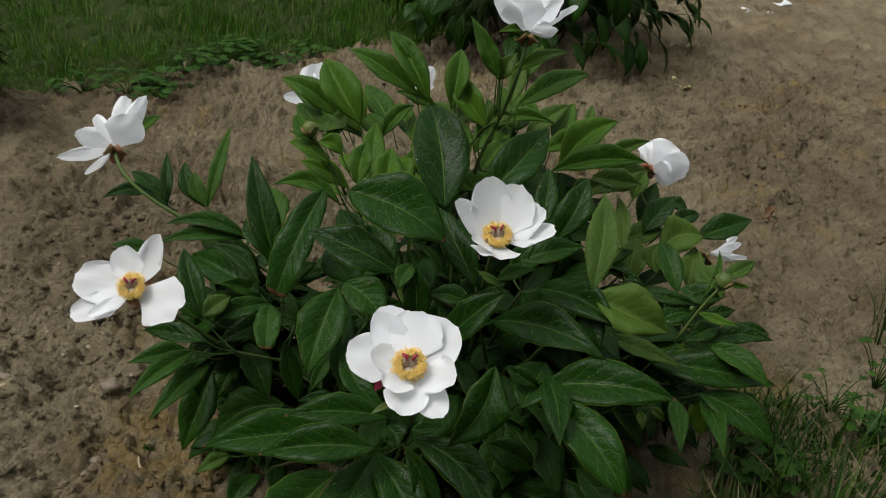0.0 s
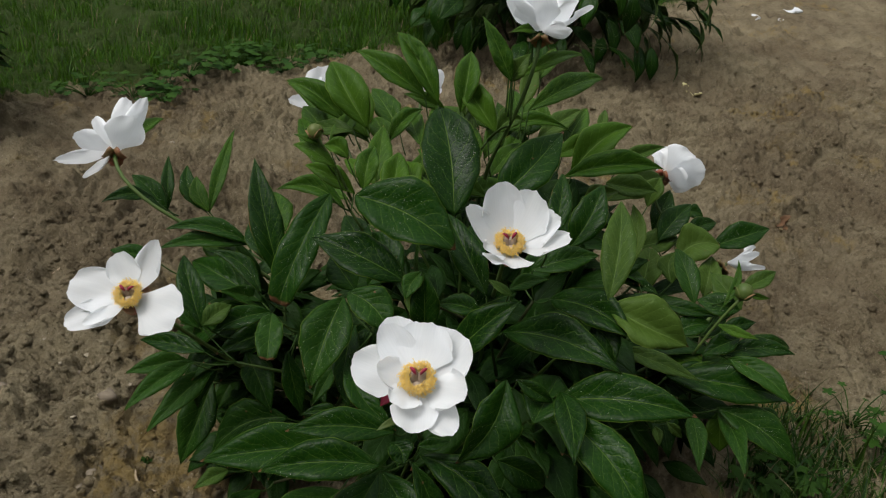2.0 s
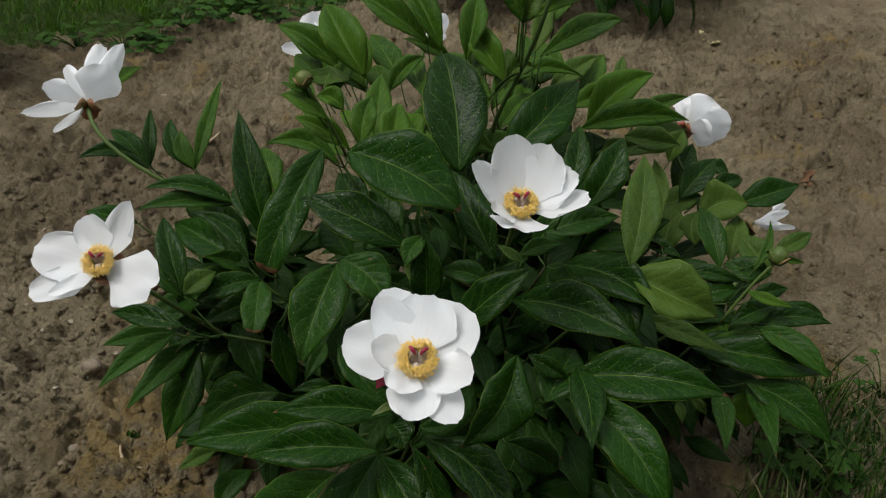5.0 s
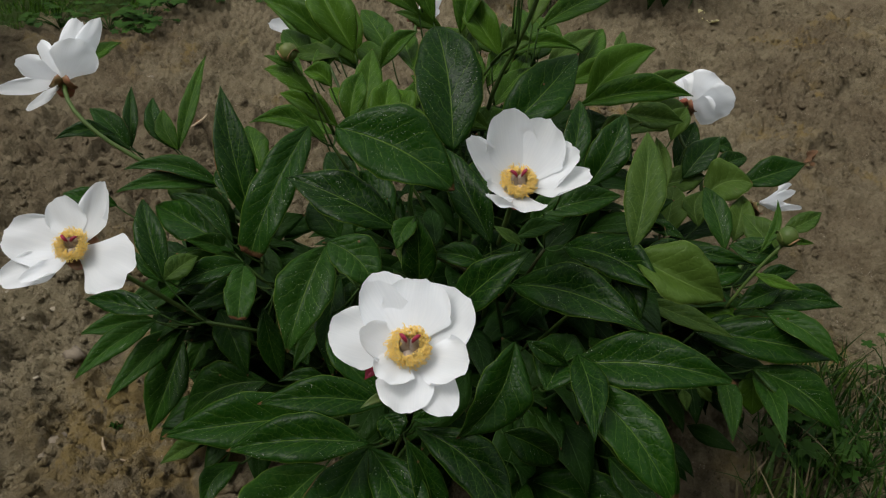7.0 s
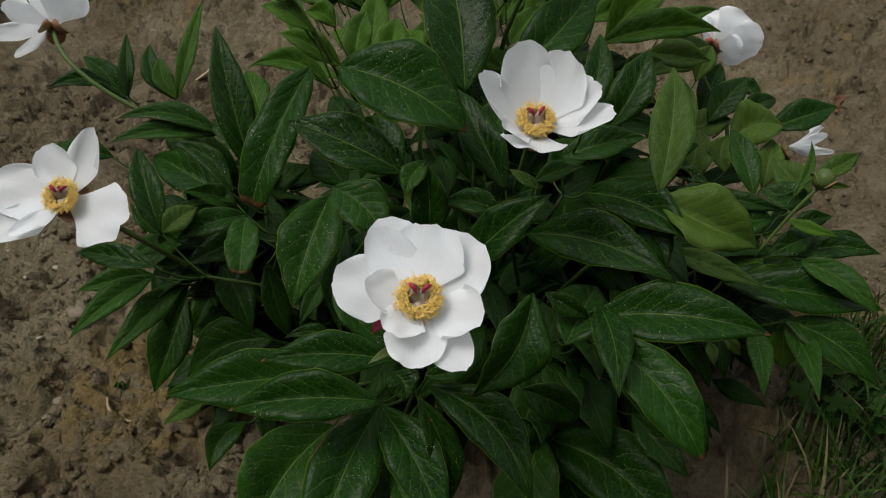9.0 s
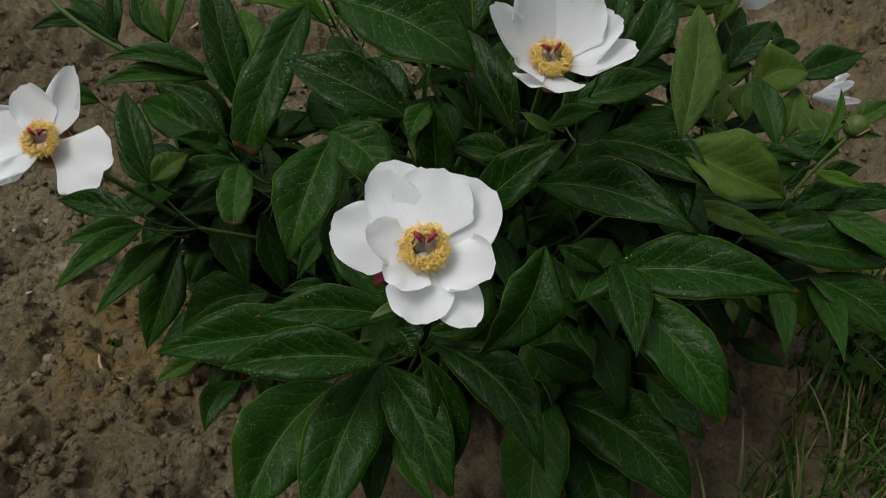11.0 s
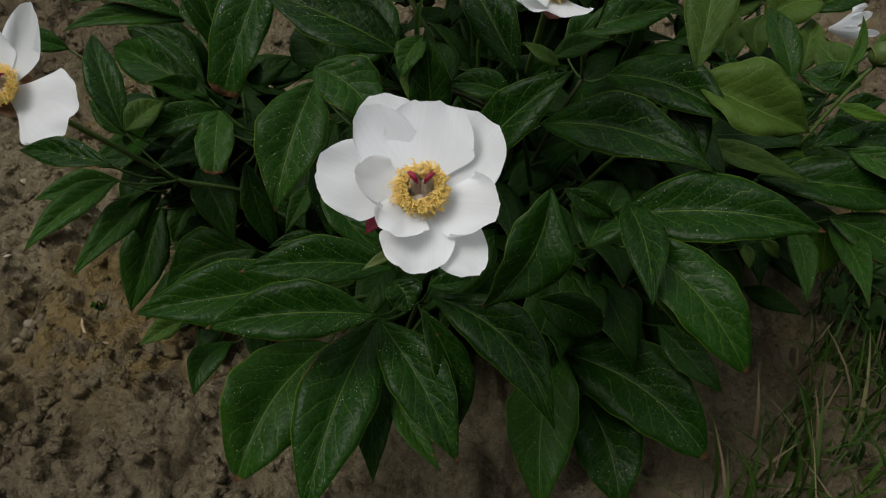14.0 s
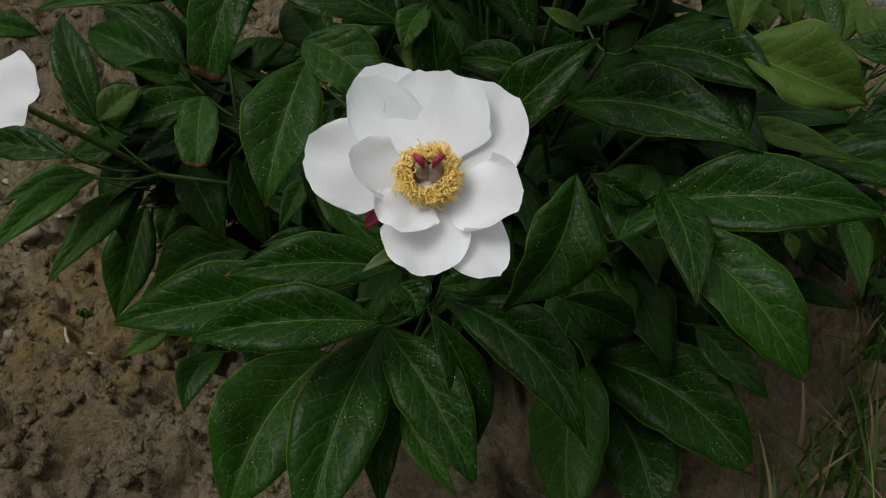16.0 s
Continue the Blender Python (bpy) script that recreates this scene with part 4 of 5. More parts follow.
leaf((-0.18, 0.73, 0.182), (-0.268, 0.707, 0.139), 0.054, (-0.22, -0.6, 0.77), bow=0.13, tone=3)
leaf((-0.232, 0.664, 0.159), (-0.265, 0.64, 0.152), 0.019, (0.14, -0.44, 0.89), bow=0.02, tone=1, shape=3)
leaf((-0.203, 0.679, 0.116), (-0.228, 0.631, 0.098), 0.028, (0.16, -0.41, 0.9), bow=0.16)
leaf((-0.188, 0.767, 0.23), (-0.164, 0.734, 0.185), 0.022, (0.29, -0.69, 0.66), arch=0.06)
leaf((-0.223, 0.811, 0.272), (-0.285, 0.794, 0.253), 0.025, (-0.06, -0.65, 0.76), tone=2)
leaf((-0.249, 0.831, 0.267), (-0.301, 0.815, 0.249), 0.024, (-0.06, -0.66, 0.74), tone=2)
leaf((-0.215, 0.822, 0.237), (-0.267, 0.801, 0.212), 0.036, (-0.08, -0.68, 0.73))
leaf((-0.135, 0.728, 0.209), (-0.186, 0.81, 0.203), 0.031, (-0.18, -0.05, 0.98))
leaf((-0.095, 0.749, 0.201), (-0.143, 0.823, 0.219), 0.032, (-0.07, -0.28, 0.96))
# front leaves
leaf((-0.102, 0.638, 0.233), (-0.238, 0.603, 0.233), 0.049, (0.12, -0.46, 0.88), bow=-0)
leaf((-0.053, 0.57, 0.277), (-0.168, 0.563, 0.266), 0.040, (-0.06, -0.47, 0.88), bow=0.03)
leaf((-0.044, 0.602, 0.289), (-0.147, 0.591, 0.292), 0.033, (0.07, -0.48, 0.88), bow=0.03)
leaf((-0.106, 0.681, 0.233), (-0.153, 0.676, 0.235), 0.015, (0.08, -0.49, 0.87), bow=0.12, shape=3)
leaf((-0.101, 0.621, 0.187), (-0.155, 0.518, 0.154), 0.068, (0.15, -0.37, 0.92), bow=0.08, tone=3, shape=2)
leaf((-0.059, 0.611, 0.228), (-0.097, 0.477, 0.178), 0.055, (0.1, -0.37, 0.92), bow=0.04)
leaf((-0.057, 0.597, 0.243), (0.003, 0.509, 0.202), 0.042, (0.03, -0.4, 0.92), bow=-0.03)
leaf((-0.026, 0.584, 0.27), (-0.002, 0.542, 0.18), 0.028, (0.31, -0.83, 0.47), bow=-0.1)
leaf((-0.046, 0.565, 0.202), (-0.009, 0.516, 0.181), 0.019, (0.03, -0.36, 0.93), bow=0.03, tone=3, shape=3)
leaf((-0.059, 0.611, 0.201), (-0.056, 0.516, 0.164), 0.032, (0.07, -0.36, 0.93), bow=0.03, tone=3)
leaf((-0.021, 0.612, 0.254), (0.066, 0.528, 0.218), 0.042, (-0.04, -0.43, 0.9), bow=-0.13)
leaf((0.084, 0.669, 0.136), (0.069, 0.542, 0.085), 0.059, (-0.07, -0.36, 0.93), bow=0.05, tone=3)
leaf((0.091, 0.679, 0.119), (0.205, 0.59, 0.1), 0.070, (-0.15, -0.39, 0.91), bow=-0.09, shape=2)
leaf((0.114, 0.66, 0.083), (0.14, 0.572, 0.053), 0.058, (-0.12, -0.35, 0.93), bow=-0.05, shape=2)
leaf((0.167, 0.678, 0.161), (0.213, 0.62, 0.145), 0.031, (-0.19, -0.41, 0.89), bow=0.02)
leaf((0.121, 0.638, 0.29), (0.189, 0.554, 0.251), 0.048, (-0.15, -0.51, 0.85), bow=-0.06, shape=2)
leaf((0.116, 0.665, 0.302), (0.123, 0.574, 0.292), 0.030, (-0.2, -0.12, 0.97), bow=-0.05)
leaf((0.112, 0.668, 0.286), (0.245, 0.633, 0.309), 0.053, (-0.28, -0.49, 0.83), bow=-0.04)
leaf((0.06, 0.652, 0.322), (0.016, 0.592, 0.264), 0.048, (0.32, -0.77, 0.55), bow=-0.1)
leaf((0.002, 0.667, 0.329), (0.068, 0.681, 0.397), 0.037, (-0.43, -0.71, 0.56), bow=-0.02)
leaf((0.057, 0.746, 0.312), (0.173, 0.667, 0.33), 0.049, (-0.38, -0.36, 0.85), bow=-0.06)
leaf((0.108, 0.777, 0.339), (0.189, 0.693, 0.351), 0.047, (-0.42, -0.28, 0.87), bow=-0.06)
leaf((0.164, 0.735, 0.362), (0.247, 0.707, 0.338), 0.058, (0.04, -0.6, 0.8), bow=0.05, fold=0.7, tone=1)
leaf((0.149, 0.731, 0.339), (0.173, 0.696, 0.319), 0.029, (-0.11, -0.53, 0.84), bow=-0.12)
leaf((0.204, 0.807, 0.258), (0.292, 0.767, 0.248), 0.025, (-0.14, -0.52, 0.84), bow=0.02, tone=1, shape=3)
leaf((0.058, 0.632, 0.234), (0.109, 0.629, 0.205), 0.033, (0.2, -0.87, 0.46), bow=-0.05, shape=2)
leaf((0.072, 0.674, 0.305), (0.112, 0.67, 0.282), 0.018, (0.21, -0.83, 0.52), bow=0.01)
leaf((-0.046, 0.596, 0.282), (-0.034, 0.578, 0.272), 0.025, (0.05, -0.46, 0.88), bow=-0.16, shape=2)
leaf((-0.022, 0.604, 0.272), (0.008, 0.61, 0.275), 0.014, (0.01, -0.47, 0.88), bow=0.07)
leaf((-0.105, 0.701, 0.302), (-0.046, 0.636, 0.261), 0.026, (0.06, -0.49, 0.87), bow=0.13)
leaf((0.124, 0.669, 0.28), (0.202, 0.576, 0.227), 0.050, (-0.11, -0.56, 0.82), arch=0.072, fold=0.24, shape=2)
leaf((0.091, 0.649, 0.27), (0.122, 0.716, 0.282), 0.050, (0.04, -0.2, 0.98), arch=0.048)
leaf((0.2, 0.674, 0.264), (0.249, 0.709, 0.27), 0.039, (0.09, -0.3, 0.95), arch=0.048)
# right leaves
leaf((0.324, 0.791, 0.265), (0.387, 0.736, 0.247), 0.030, (-0.2, -0.5, 0.84), bow=-0.07, tone=3)
leaf((0.32, 0.799, 0.263), (0.4, 0.792, 0.277), 0.027, (-0.2, -0.52, 0.83), bow=-0.08)
leaf((0.321, 0.824, 0.276), (0.363, 0.832, 0.291), 0.020, (-0.19, -0.53, 0.83), bow=-0.04)
leaf((0.308, 0.808, 0.3), (0.352, 0.788, 0.297), 0.013, (-0.19, -0.53, 0.83), bow=0.06, tone=2, shape=3)
leaf((0.338, 0.805, 0.285), (0.293, 0.791, 0.266), 0.025, (-0.18, -0.52, 0.83), bow=0.01)
leaf((0.26, 0.795, 0.23), (0.404, 0.756, 0.238), 0.046, (-0.18, -0.5, 0.85), bow=0)
leaf((0.314, 0.758, 0.218), (0.403, 0.713, 0.178), 0.044, (0.04, -0.62, 0.79), bow=-0.07, tone=3)
leaf((0.323, 0.773, 0.2), (0.327, 0.672, 0.199), 0.025, (-0.23, -0.01, 0.97), bow=-0.05, tone=3, shape=3)
leaf((0.282, 0.75, 0.216), (0.279, 0.674, 0.196), 0.023, (-0.15, -0.24, 0.96), bow=-0.03, tone=3, shape=3)
leaf((0.243, 0.74, 0.199), (0.246, 0.719, 0.188), 0.012, (-0.14, -0.48, 0.87), bow=-0.03, tone=1, shape=3)
leaf((0.312, 0.906, 0.263), (0.294, 0.98, 0.306), 0.032, (-0.17, -0.52, 0.84), bow=0.02, tone=3)
leaf((0.221, 0.94, 0.271), (0.269, 0.92, 0.265), 0.019, (-0.13, -0.56, 0.82), bow=-0.05, shape=3)
leaf((0.266, 0.901, 0.265), (0.338, 0.878, 0.264), 0.021, (-0.16, -0.54, 0.82), bow=0.03, shape=3)
leaf((0.163, 0.732, 0.369), (0.179, 0.831, 0.441), 0.037, (-0.11, -0.58, 0.81), bow=0.03, tone=1)
leaf((0.296, 1.113, 0.256), (0.325, 1.169, 0.304), 0.034, (-0.14, -0.6, 0.79), bow=0.01)
leaf((0.286, 1.04, 0.28), (0.335, 1.085, 0.322), 0.039, (-0.15, -0.59, 0.79), bow=-0.01)
leaf((0.306, 1.004, 0.273), (0.365, 1.016, 0.294), 0.055, (-0.16, -0.58, 0.8), bow=-0.16, tone=1, shape=2)
leaf((0.396, 1.133, 0.227), (0.484, 1.148, 0.259), 0.044, (-0.19, -0.58, 0.8), bow=0.02)
leaf((0.26, 1.043, 0.267), (0.317, 1.05, 0.282), 0.039, (-0.14, -0.58, 0.8), bow=0.03, tone=1)
leaf((0.345, 0.856, 0.321), (0.386, 0.87, 0.341), 0.022, (-0.2, -0.55, 0.81), bow=0.06, tone=1)
leaf((0.326, 0.849, 0.297), (0.35, 0.9, 0.337), 0.011, (-0.19, -0.56, 0.81), bow=0.09, tone=2, shape=3)
leaf((0.356, 0.861, 0.311), (0.381, 0.853, 0.312), 0.009, (-0.2, -0.54, 0.82), bow=0.07, tone=2, shape=3)
leaf((0.35, 0.856, 0.29), (0.301, 0.873, 0.291), 0.034, (-0.18, -0.54, 0.82), bow=-0.03, tone=3)
leaf((0.235, 0.935, 0.308), (0.232, 1.001, 0.356), 0.021, (-0.12, -0.59, 0.8), bow=0.04, tone=1)
leaf((0.34, 0.96, 0.241), (0.356, 1.011, 0.279), 0.033, (-0.17, -0.56, 0.81), bow=0.02, tone=1)
leaf((0.379, 0.921, 0.25), (0.345, 0.97, 0.276), 0.038, (-0.18, -0.55, 0.82), bow=-0.01, tone=1)
leaf((0.256, 0.962, 0.241), (0.272, 1.018, 0.282), 0.041, (-0.13, -0.57, 0.81), bow=0.01, tone=1, shape=2)
leaf((0.2, 0.838, 0.292), (0.253, 0.842, 0.303), 0.024, (-0.13, -0.55, 0.83), bow=-0.02)
leaf((0.297, 0.969, 0.254), (0.305, 1.009, 0.283), 0.032, (-0.14, -0.57, 0.81), bow=-0.16, tone=1)
leaf((0.282, 0.868, 0.243), (0.329, 0.873, 0.256), 0.032, (-0.16, -0.54, 0.83), bow=-0.07)
leaf((0.332, 1.102, 0.297), (0.36, 1.094, 0.296), 0.022, (-0.16, -0.59, 0.79), bow=-0.16)
leaf((0.319, 1.043, 0.292), (0.383, 1.099, 0.288), 0.026, (0.31, -0.28, 0.91))
leaf((0.331, 0.823, 0.251), (0.433, 0.87, 0.231), 0.027, (0.34, -0.37, 0.86), arch=0.12)
leaf((0.321, 0.801, 0.214), (0.401, 0.839, 0.218), 0.036, (0.14, -0.39, 0.91))
leaf((0.263, 0.805, 0.224), (0.335, 0.801, 0.215), 0.044, (0.07, -0.57, 0.82))
leaf((0.33, 0.787, 0.19), (0.333, 0.762, 0.147), 0.035, (-0.2, -0.85, 0.48), tone=2)
leaf((0.254, 0.738, 0.208), (0.273, 0.73, 0.193), 0.012, (0.19, -0.74, 0.65), tone=1)
leaf((0.255, 0.844, 0.23), (0.312, 0.811, 0.232), 0.037, (-0.3, -0.48, 0.82), tone=2)
leaf((0.275, 0.798, 0.23), (0.356, 0.79, 0.234), 0.032, (-0.1, -0.55, 0.83), arch=0.12, tone=2)
leaf((0.376, 0.812, 0.172), (0.409, 0.776, 0.169), 0.033, (-0.34, -0.39, 0.85))
leaf((0.303, 0.839, 0.201), (0.298, 0.877, 0.227), 0.037, (-0.18, -0.57, 0.8), tone=2)


def stem_nodes(points, count, rng):
    """Splits the leaf bases into groups and gives the middle of each: the joints from which leaves spring."""
    centres = points[rng.choice(len(points), count, replace=False)]
    for _ in range(12):
        near = np.argmin(((points[:, None] - centres[None]) ** 2).sum(2), axis=1)
        centres = np.array([points[near == i].mean(0) if (near == i).any() else centres[i] for i in range(count)])
    return centres


peony = thing("peony_bush", "bushy green peony with single white flowers growing in bare soil", "peony", (0.04, 0.88, 0.0))
HOME = Matrix.Translation((-0.04, -0.88, 0.0))


def grow_leaves():
    rng = np.random.default_rng(4)
    bases = np.array([l[0] for l in LEAVES])
    nodes = stem_nodes(bases, 46, rng)
    nodes = nodes + (CROWN - nodes) * 0.10 - np.array([0, 0, 0.012])
    used = set()
    for base, tip, width, normal, arch, fold, tone, shape, bow in LEAVES:
        s = Shape()
        leaf_skin(s, base, tip, width, normal, arch, fold, shape, rng, bow=bow)
        base = np.array(base)
        node = nodes[np.argmin(((nodes - base) ** 2).sum(1))]
        if np.linalg.norm(node - base) > 0.055:
            node = base + unit(CROWN - base) * 0.04
        else:
            used.add(tuple(node))
        s.tube(bend(base + unit(np.array(tip) - base) * 0.002, node, -0.004, 5), [0.0009, 0.0009, 0.0010, 0.0010, 0.0011], 5, 2)
        top = (LEAF, LEAF_PALE, LEAF_LIT, LEAF_MID)[tone]
        part("leaf", s.mesh("leaf", [top, LEAF_UNDER, PETIOLE]), peony, ("", "pale olive leaf, underside turned up", "light green leaf, brightened in its colour as if lit through", "matt mid-green leaf")[tone], HOME)
    built = []
    for node in sorted((np.array(p) for p in used), key=lambda p: p[2]):
        # a joint close above another springs from it, the rest rise from the crown
        near = [p for p in built if np.linalg.norm(node - p) < 0.10 and node[2] - p[2] > 0.5 * np.linalg.norm((node - p)[:2])]
        built.append(node)
        s = Shape()
        if near:
            foot = min(near, key=lambda p: np.linalg.norm(node - p))
            s.tube(bend(foot, node, 0.004, 6, (0, 0, 1)), list(np.linspace(0.0020, 0.0014, 6)), 7)
        else:
            root = CROWN + np.array([rng.uniform(-0.06, 0.06), rng.uniform(-0.06, 0.06), -0.02])
            s.tube(bend(root, node, 0.02, 9, (0, 0, 1)), list(np.linspace(0.0036, 0.0016, 9)), 7)
        part("stem", s.mesh("stem", [STEM_RED if rng.random() < 0.4 else STEM]), peony, at=HOME)


grow_leaves()


def grow_inner_foliage():
    """The shaded leaves deep in the bush."""
    rng, s = np.random.default_rng(9), Shape()
    # middle, half axes, leaves and their length for each shaded hollow
    hollows = (((0.06, 0.92, 0.13), (0.38, 0.33, 0.25), 560, 0.085),
               ((-0.20, 0.86, 0.15), (0.13, 0.13, 0.11), 90, 0.07),
               ((-0.25, 0.87, 0.21), (0.12, 0.13, 0.09), 90, 0.075),
               ((-0.23, 0.80, 0.07), (0.10, 0.10, 0.05), 50, 0.065),
               ((0.30, 0.93, 0.14), (0.12, 0.14, 0.12), 110, 0.07),
               ((0.08, 1.06, 0.28), (0.20, 0.14, 0.09), 120, 0.075),
               ((0.11, 0.76, 0.14), (0.17, 0.10, 0.11), 110, 0.075))
    for middle, half, count, size in hollows:
        made = 0
        while made < count:
            d = unit(rng.normal(size=3) * (1, 1, 0.8))
            c = np.array(middle) + d * np.array(half) * (0.3 + 0.5 * rng.random())
            if c[2] < 0.03:
                continue
            made += 1
            out = unit(d * (1, 1, 0.35) + rng.normal(size=3) * 0.35 + (0, 0, -0.1))
            length = size * rng.uniform(0.7, 1.3)
            n = unit(np.array([0, -0.25, 1]) + rng.normal(size=3) * 0.3)
            leaf_skin(s, c - out * length / 2, c + out * length / 2, length * rng.uniform(0.34, 0.46), n, 0.1, 0.16, 0, rng, 9, 5)
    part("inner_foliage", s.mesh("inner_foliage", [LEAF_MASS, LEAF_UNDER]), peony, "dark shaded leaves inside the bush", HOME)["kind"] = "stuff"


grow_inner_foliage()


# ---- flowers ----
def petal_skin(s, root, tip, width, cup, face, rng, rows=30, cols=23, thick=0.0004):
    root, tip = np.asarray(root, float), np.asarray(tip, float)
    axis = tip - root
    length = np.linalg.norm(axis)
    axis = axis / length
    normal = unit(face - axis * np.dot(face, axis))
    side = np.cross(axis, normal)
    v = np.linspace(0, 1, rows)[:, None]
    u = np.sin(np.linspace(-1, 1, cols) * 1.5708)[None, :]
    phase, frill = rng.uniform(0, 6.3), rng.uniform(0.014, 0.034)
    open_ = np.clip(v / 0.66, 0, 1)
    rise = 0.20 + 0.80 * (open_ * open_ * (3 - 2 * open_)) ** 0.75
    taper = 1 - 0.04 * np.clip((v - 0.62) / 0.38, 0, 1) ** 2
    ruffle = frill * (0.9 * np.sin(v * 7 + phase + 2 * np.sign(u)) + 0.25 * np.sin(v * 17 + 2 * phase - np.sign(u)))
    half = width / 2 * rise * taper * (1 + ruffle * np.abs(u))
    across = half * u * (1 + 0.03 * np.sin(v * 11 + phase + u))
    # rounded end with uneven notches
    bite = 0.7 * np.sin(u * rng.uniform(3, 6) + phase) + 0.6 * np.sin(u * rng.uniform(9, 14) + 2 * phase) + 0.3 * np.sin(u * 23 + phase)
    reach = 1 - 0.46 * (1 - np.sqrt(np.clip(1 - np.abs(u) ** 2.2, 0, 1))) * v - frill * bite * (1 - 0.6 * np.abs(u)) * v ** 3
    bowl = -cup * length * 4 * v * (1 - v) * 0.42
    dish = cup * 0.75 * half * np.abs(u) ** 2 * (0.35 + 0.65 * v)
    roll = rng.uniform(-0.10, 0.04) * half * np.clip((np.abs(u) - 0.6) / 0.4, 0, 1) ** 2
    crinkle = 2 * half * (0.025 * np.sin(v * 8 + u * 4 + phase) * v + 0.02 * np.sin(u * 8 + phase) * v ** 3)
    p = root + axis * (v * reach * length)[..., None] + side * across[..., None] + normal * (bowl + dish + roll + crinkle)[..., None]
    dv, du = np.gradient(p, axis=0), np.gradient(p, axis=1)
    n = np.cross(du, dv)
    n /= np.maximum(np.linalg.norm(n, axis=2, keepdims=True), 1e-12)
    n[0] = n[1]
    uv = np.stack(np.broadcast_arrays(0.5 + 0.5 * u, v), axis=2)
    s.grid(p, uv, n, thick, (0, 0))


def frame_of(face):
    face = unit(face)
    right = unit(np.cross((0, 0, 1), face) if abs(face[2]) < 0.99 else np.cross((0, 1, 0), face))
    return right, np.cross(face, right), face


def bloom(centre, face, petals, heart=True, sepals=3, stalk=None):
    rng = np.random.default_rng(int(abs(centre[0]) * 1e4 + centre[1] * 1e3))
    centre = np.array(centre)
    right, up, face = frame_of(face)
    root = centre - face * 0.012
    home = Matrix.Translation(tuple(-root))
    flower = part("flower", None, peony, "single white peony flower with a golden heart" if heart else "white peony flower turned away", HOME @ Matrix.Translation(tuple(root)))
    flower.empty_display_size = 0.03
    for tip, width, cup in petals:
        s = Shape()
        start = root + unit(np.array(tip) - root) * 0.003
        petal_skin(s, start, tip, width, cup, face, rng, thick=0)
        part("petal", s.mesh("petal", [PETAL]), flower, at=home)
    if heart:
        s = Shape()
        for i in range(520):
            a = rng.uniform(0, 6.283)
            r0, r1, h = 0.0045 + 0.003 * rng.random(), 0.0072 + 0.0066 * rng.random() ** 0.9, 0.009 + 0.006 * rng.random()
            h -= 0.35 * (r1 - 0.008)
            ray = math.cos(a) * right + math.sin(a) * up
            swirl = -math.sin(a) * right + math.cos(a) * up
            b0, b2 = root + ray * r0, root + ray * r1 + face * h + swirl * rng.normal() * 0.002
            b1 = root + ray * (r0 * 0.4 + r1 * 0.6) + face * h * 0.75
            line = [b0 * (1 - t) ** 2 + 2 * b1 * t * (1 - t) + b2 * t * t for t in np.linspace(0, 1, 5)]
            s.tube(line, [0.00026] * 5, 3, 0, False)
            d = unit(ray * rng.normal(0.3, 0.6) + face * rng.normal(0.35, 0.5) + swirl * rng.normal(0, 0.8))
            curl = unit(np.cross(d, face) + rng.normal(size=3) * 0.3)
            size = rng.uniform(0.0026, 0.0044)
            line = [b2 + d * size * t + curl * size * 0.5 * 4 * t * (1 - t) for t in np.linspace(-0.2, 0.9, 5)]
            s.tube(line, [0.00016, 0.0003, 0.00036, 0.0003, 0.00012], 4, 1)
        part("stamen_ring", s.mesh("stamen_ring", [FILAMENT, ANTHER]), flower, "ring of curly golden stamens", home)
        for i in range(3):
            a = (0.75, 2.4, 4.7)[i] + rng.uniform(-0.15, 0.15)
            out = math.cos(a) * right + math.sin(a) * up
            tall = (0.0165, 0.016, 0.011)[i]
            foot, top = root + out * 0.003, root + out * 0.0046 + face * tall
            s = Shape()
            s.tube(bend(foot, top, 0.0012, 6, out), [0.0042, 0.0049, 0.0046, 0.0037, 0.0025, 0.0014], 10)
            part("carpel", s.mesh("carpel", [CARPEL]), flower, "downy grey-pink carpel", home)
            if i == 2:
                continue
            s = Shape()
            s.tube([top - face * 0.002 - out * 0.002, top + face * 0.0006 - out * 0.0008, top + face * 0.0018 + out * 0.001, top + face * 0.0016 + out * 0.0034, top - face * 0.0002 + out * 0.0052],
                   [0.0006, 0.0013, 0.0016, 0.0013, 0.0004], 8)
            part("stigma", s.mesh("stigma", [STIGMA]), flower, "crimson stigma", home)
    for i in range(sepals):
        a = 0.6 + i * 6.283 / sepals
        out = math.cos(a) * right + math.sin(a) * up
        s = Shape()
        end = root + out * 0.017 - face * 0.007 if heart else root + out * 0.014 - face * 0.014
        petal_skin(s, root - face * 0.002, end, 0.02, 0.5, face, rng, 8, 7)
        part("sepal", s.mesh("sepal", [SEPAL]), flower, "red-green sepal", home)
    foot = stalk if stalk is not None else root * 0.62 + CROWN * 0.38
    foot = np.array(foot, float)
    knee = root - face * 0.06
    line = [root * (1 - t) ** 2 + 2 * knee * t * (1 - t) + foot * t * t for t in np.linspace(0, 1, 9)]
    way = unit(line[-1] - line[-2]) * np.linalg.norm(foot - CROWN) * 0.35
    line += [foot * (1 - t) ** 2 + 2 * (foot + way) * t * (1 - t) + (CROWN - (0, 0, 0.03)) * t * t for t in np.linspace(0.12, 1, 8)]
    s = Shape()
    s.tube([root - face * 0.001] + line[1:], [0.0034, 0.0027] + [0.0024] * 7 + [0.0027] * 8, 7)
    part("stem", s.mesh("flower_stem", [FLOWER_STEM]), peony, at=HOME)


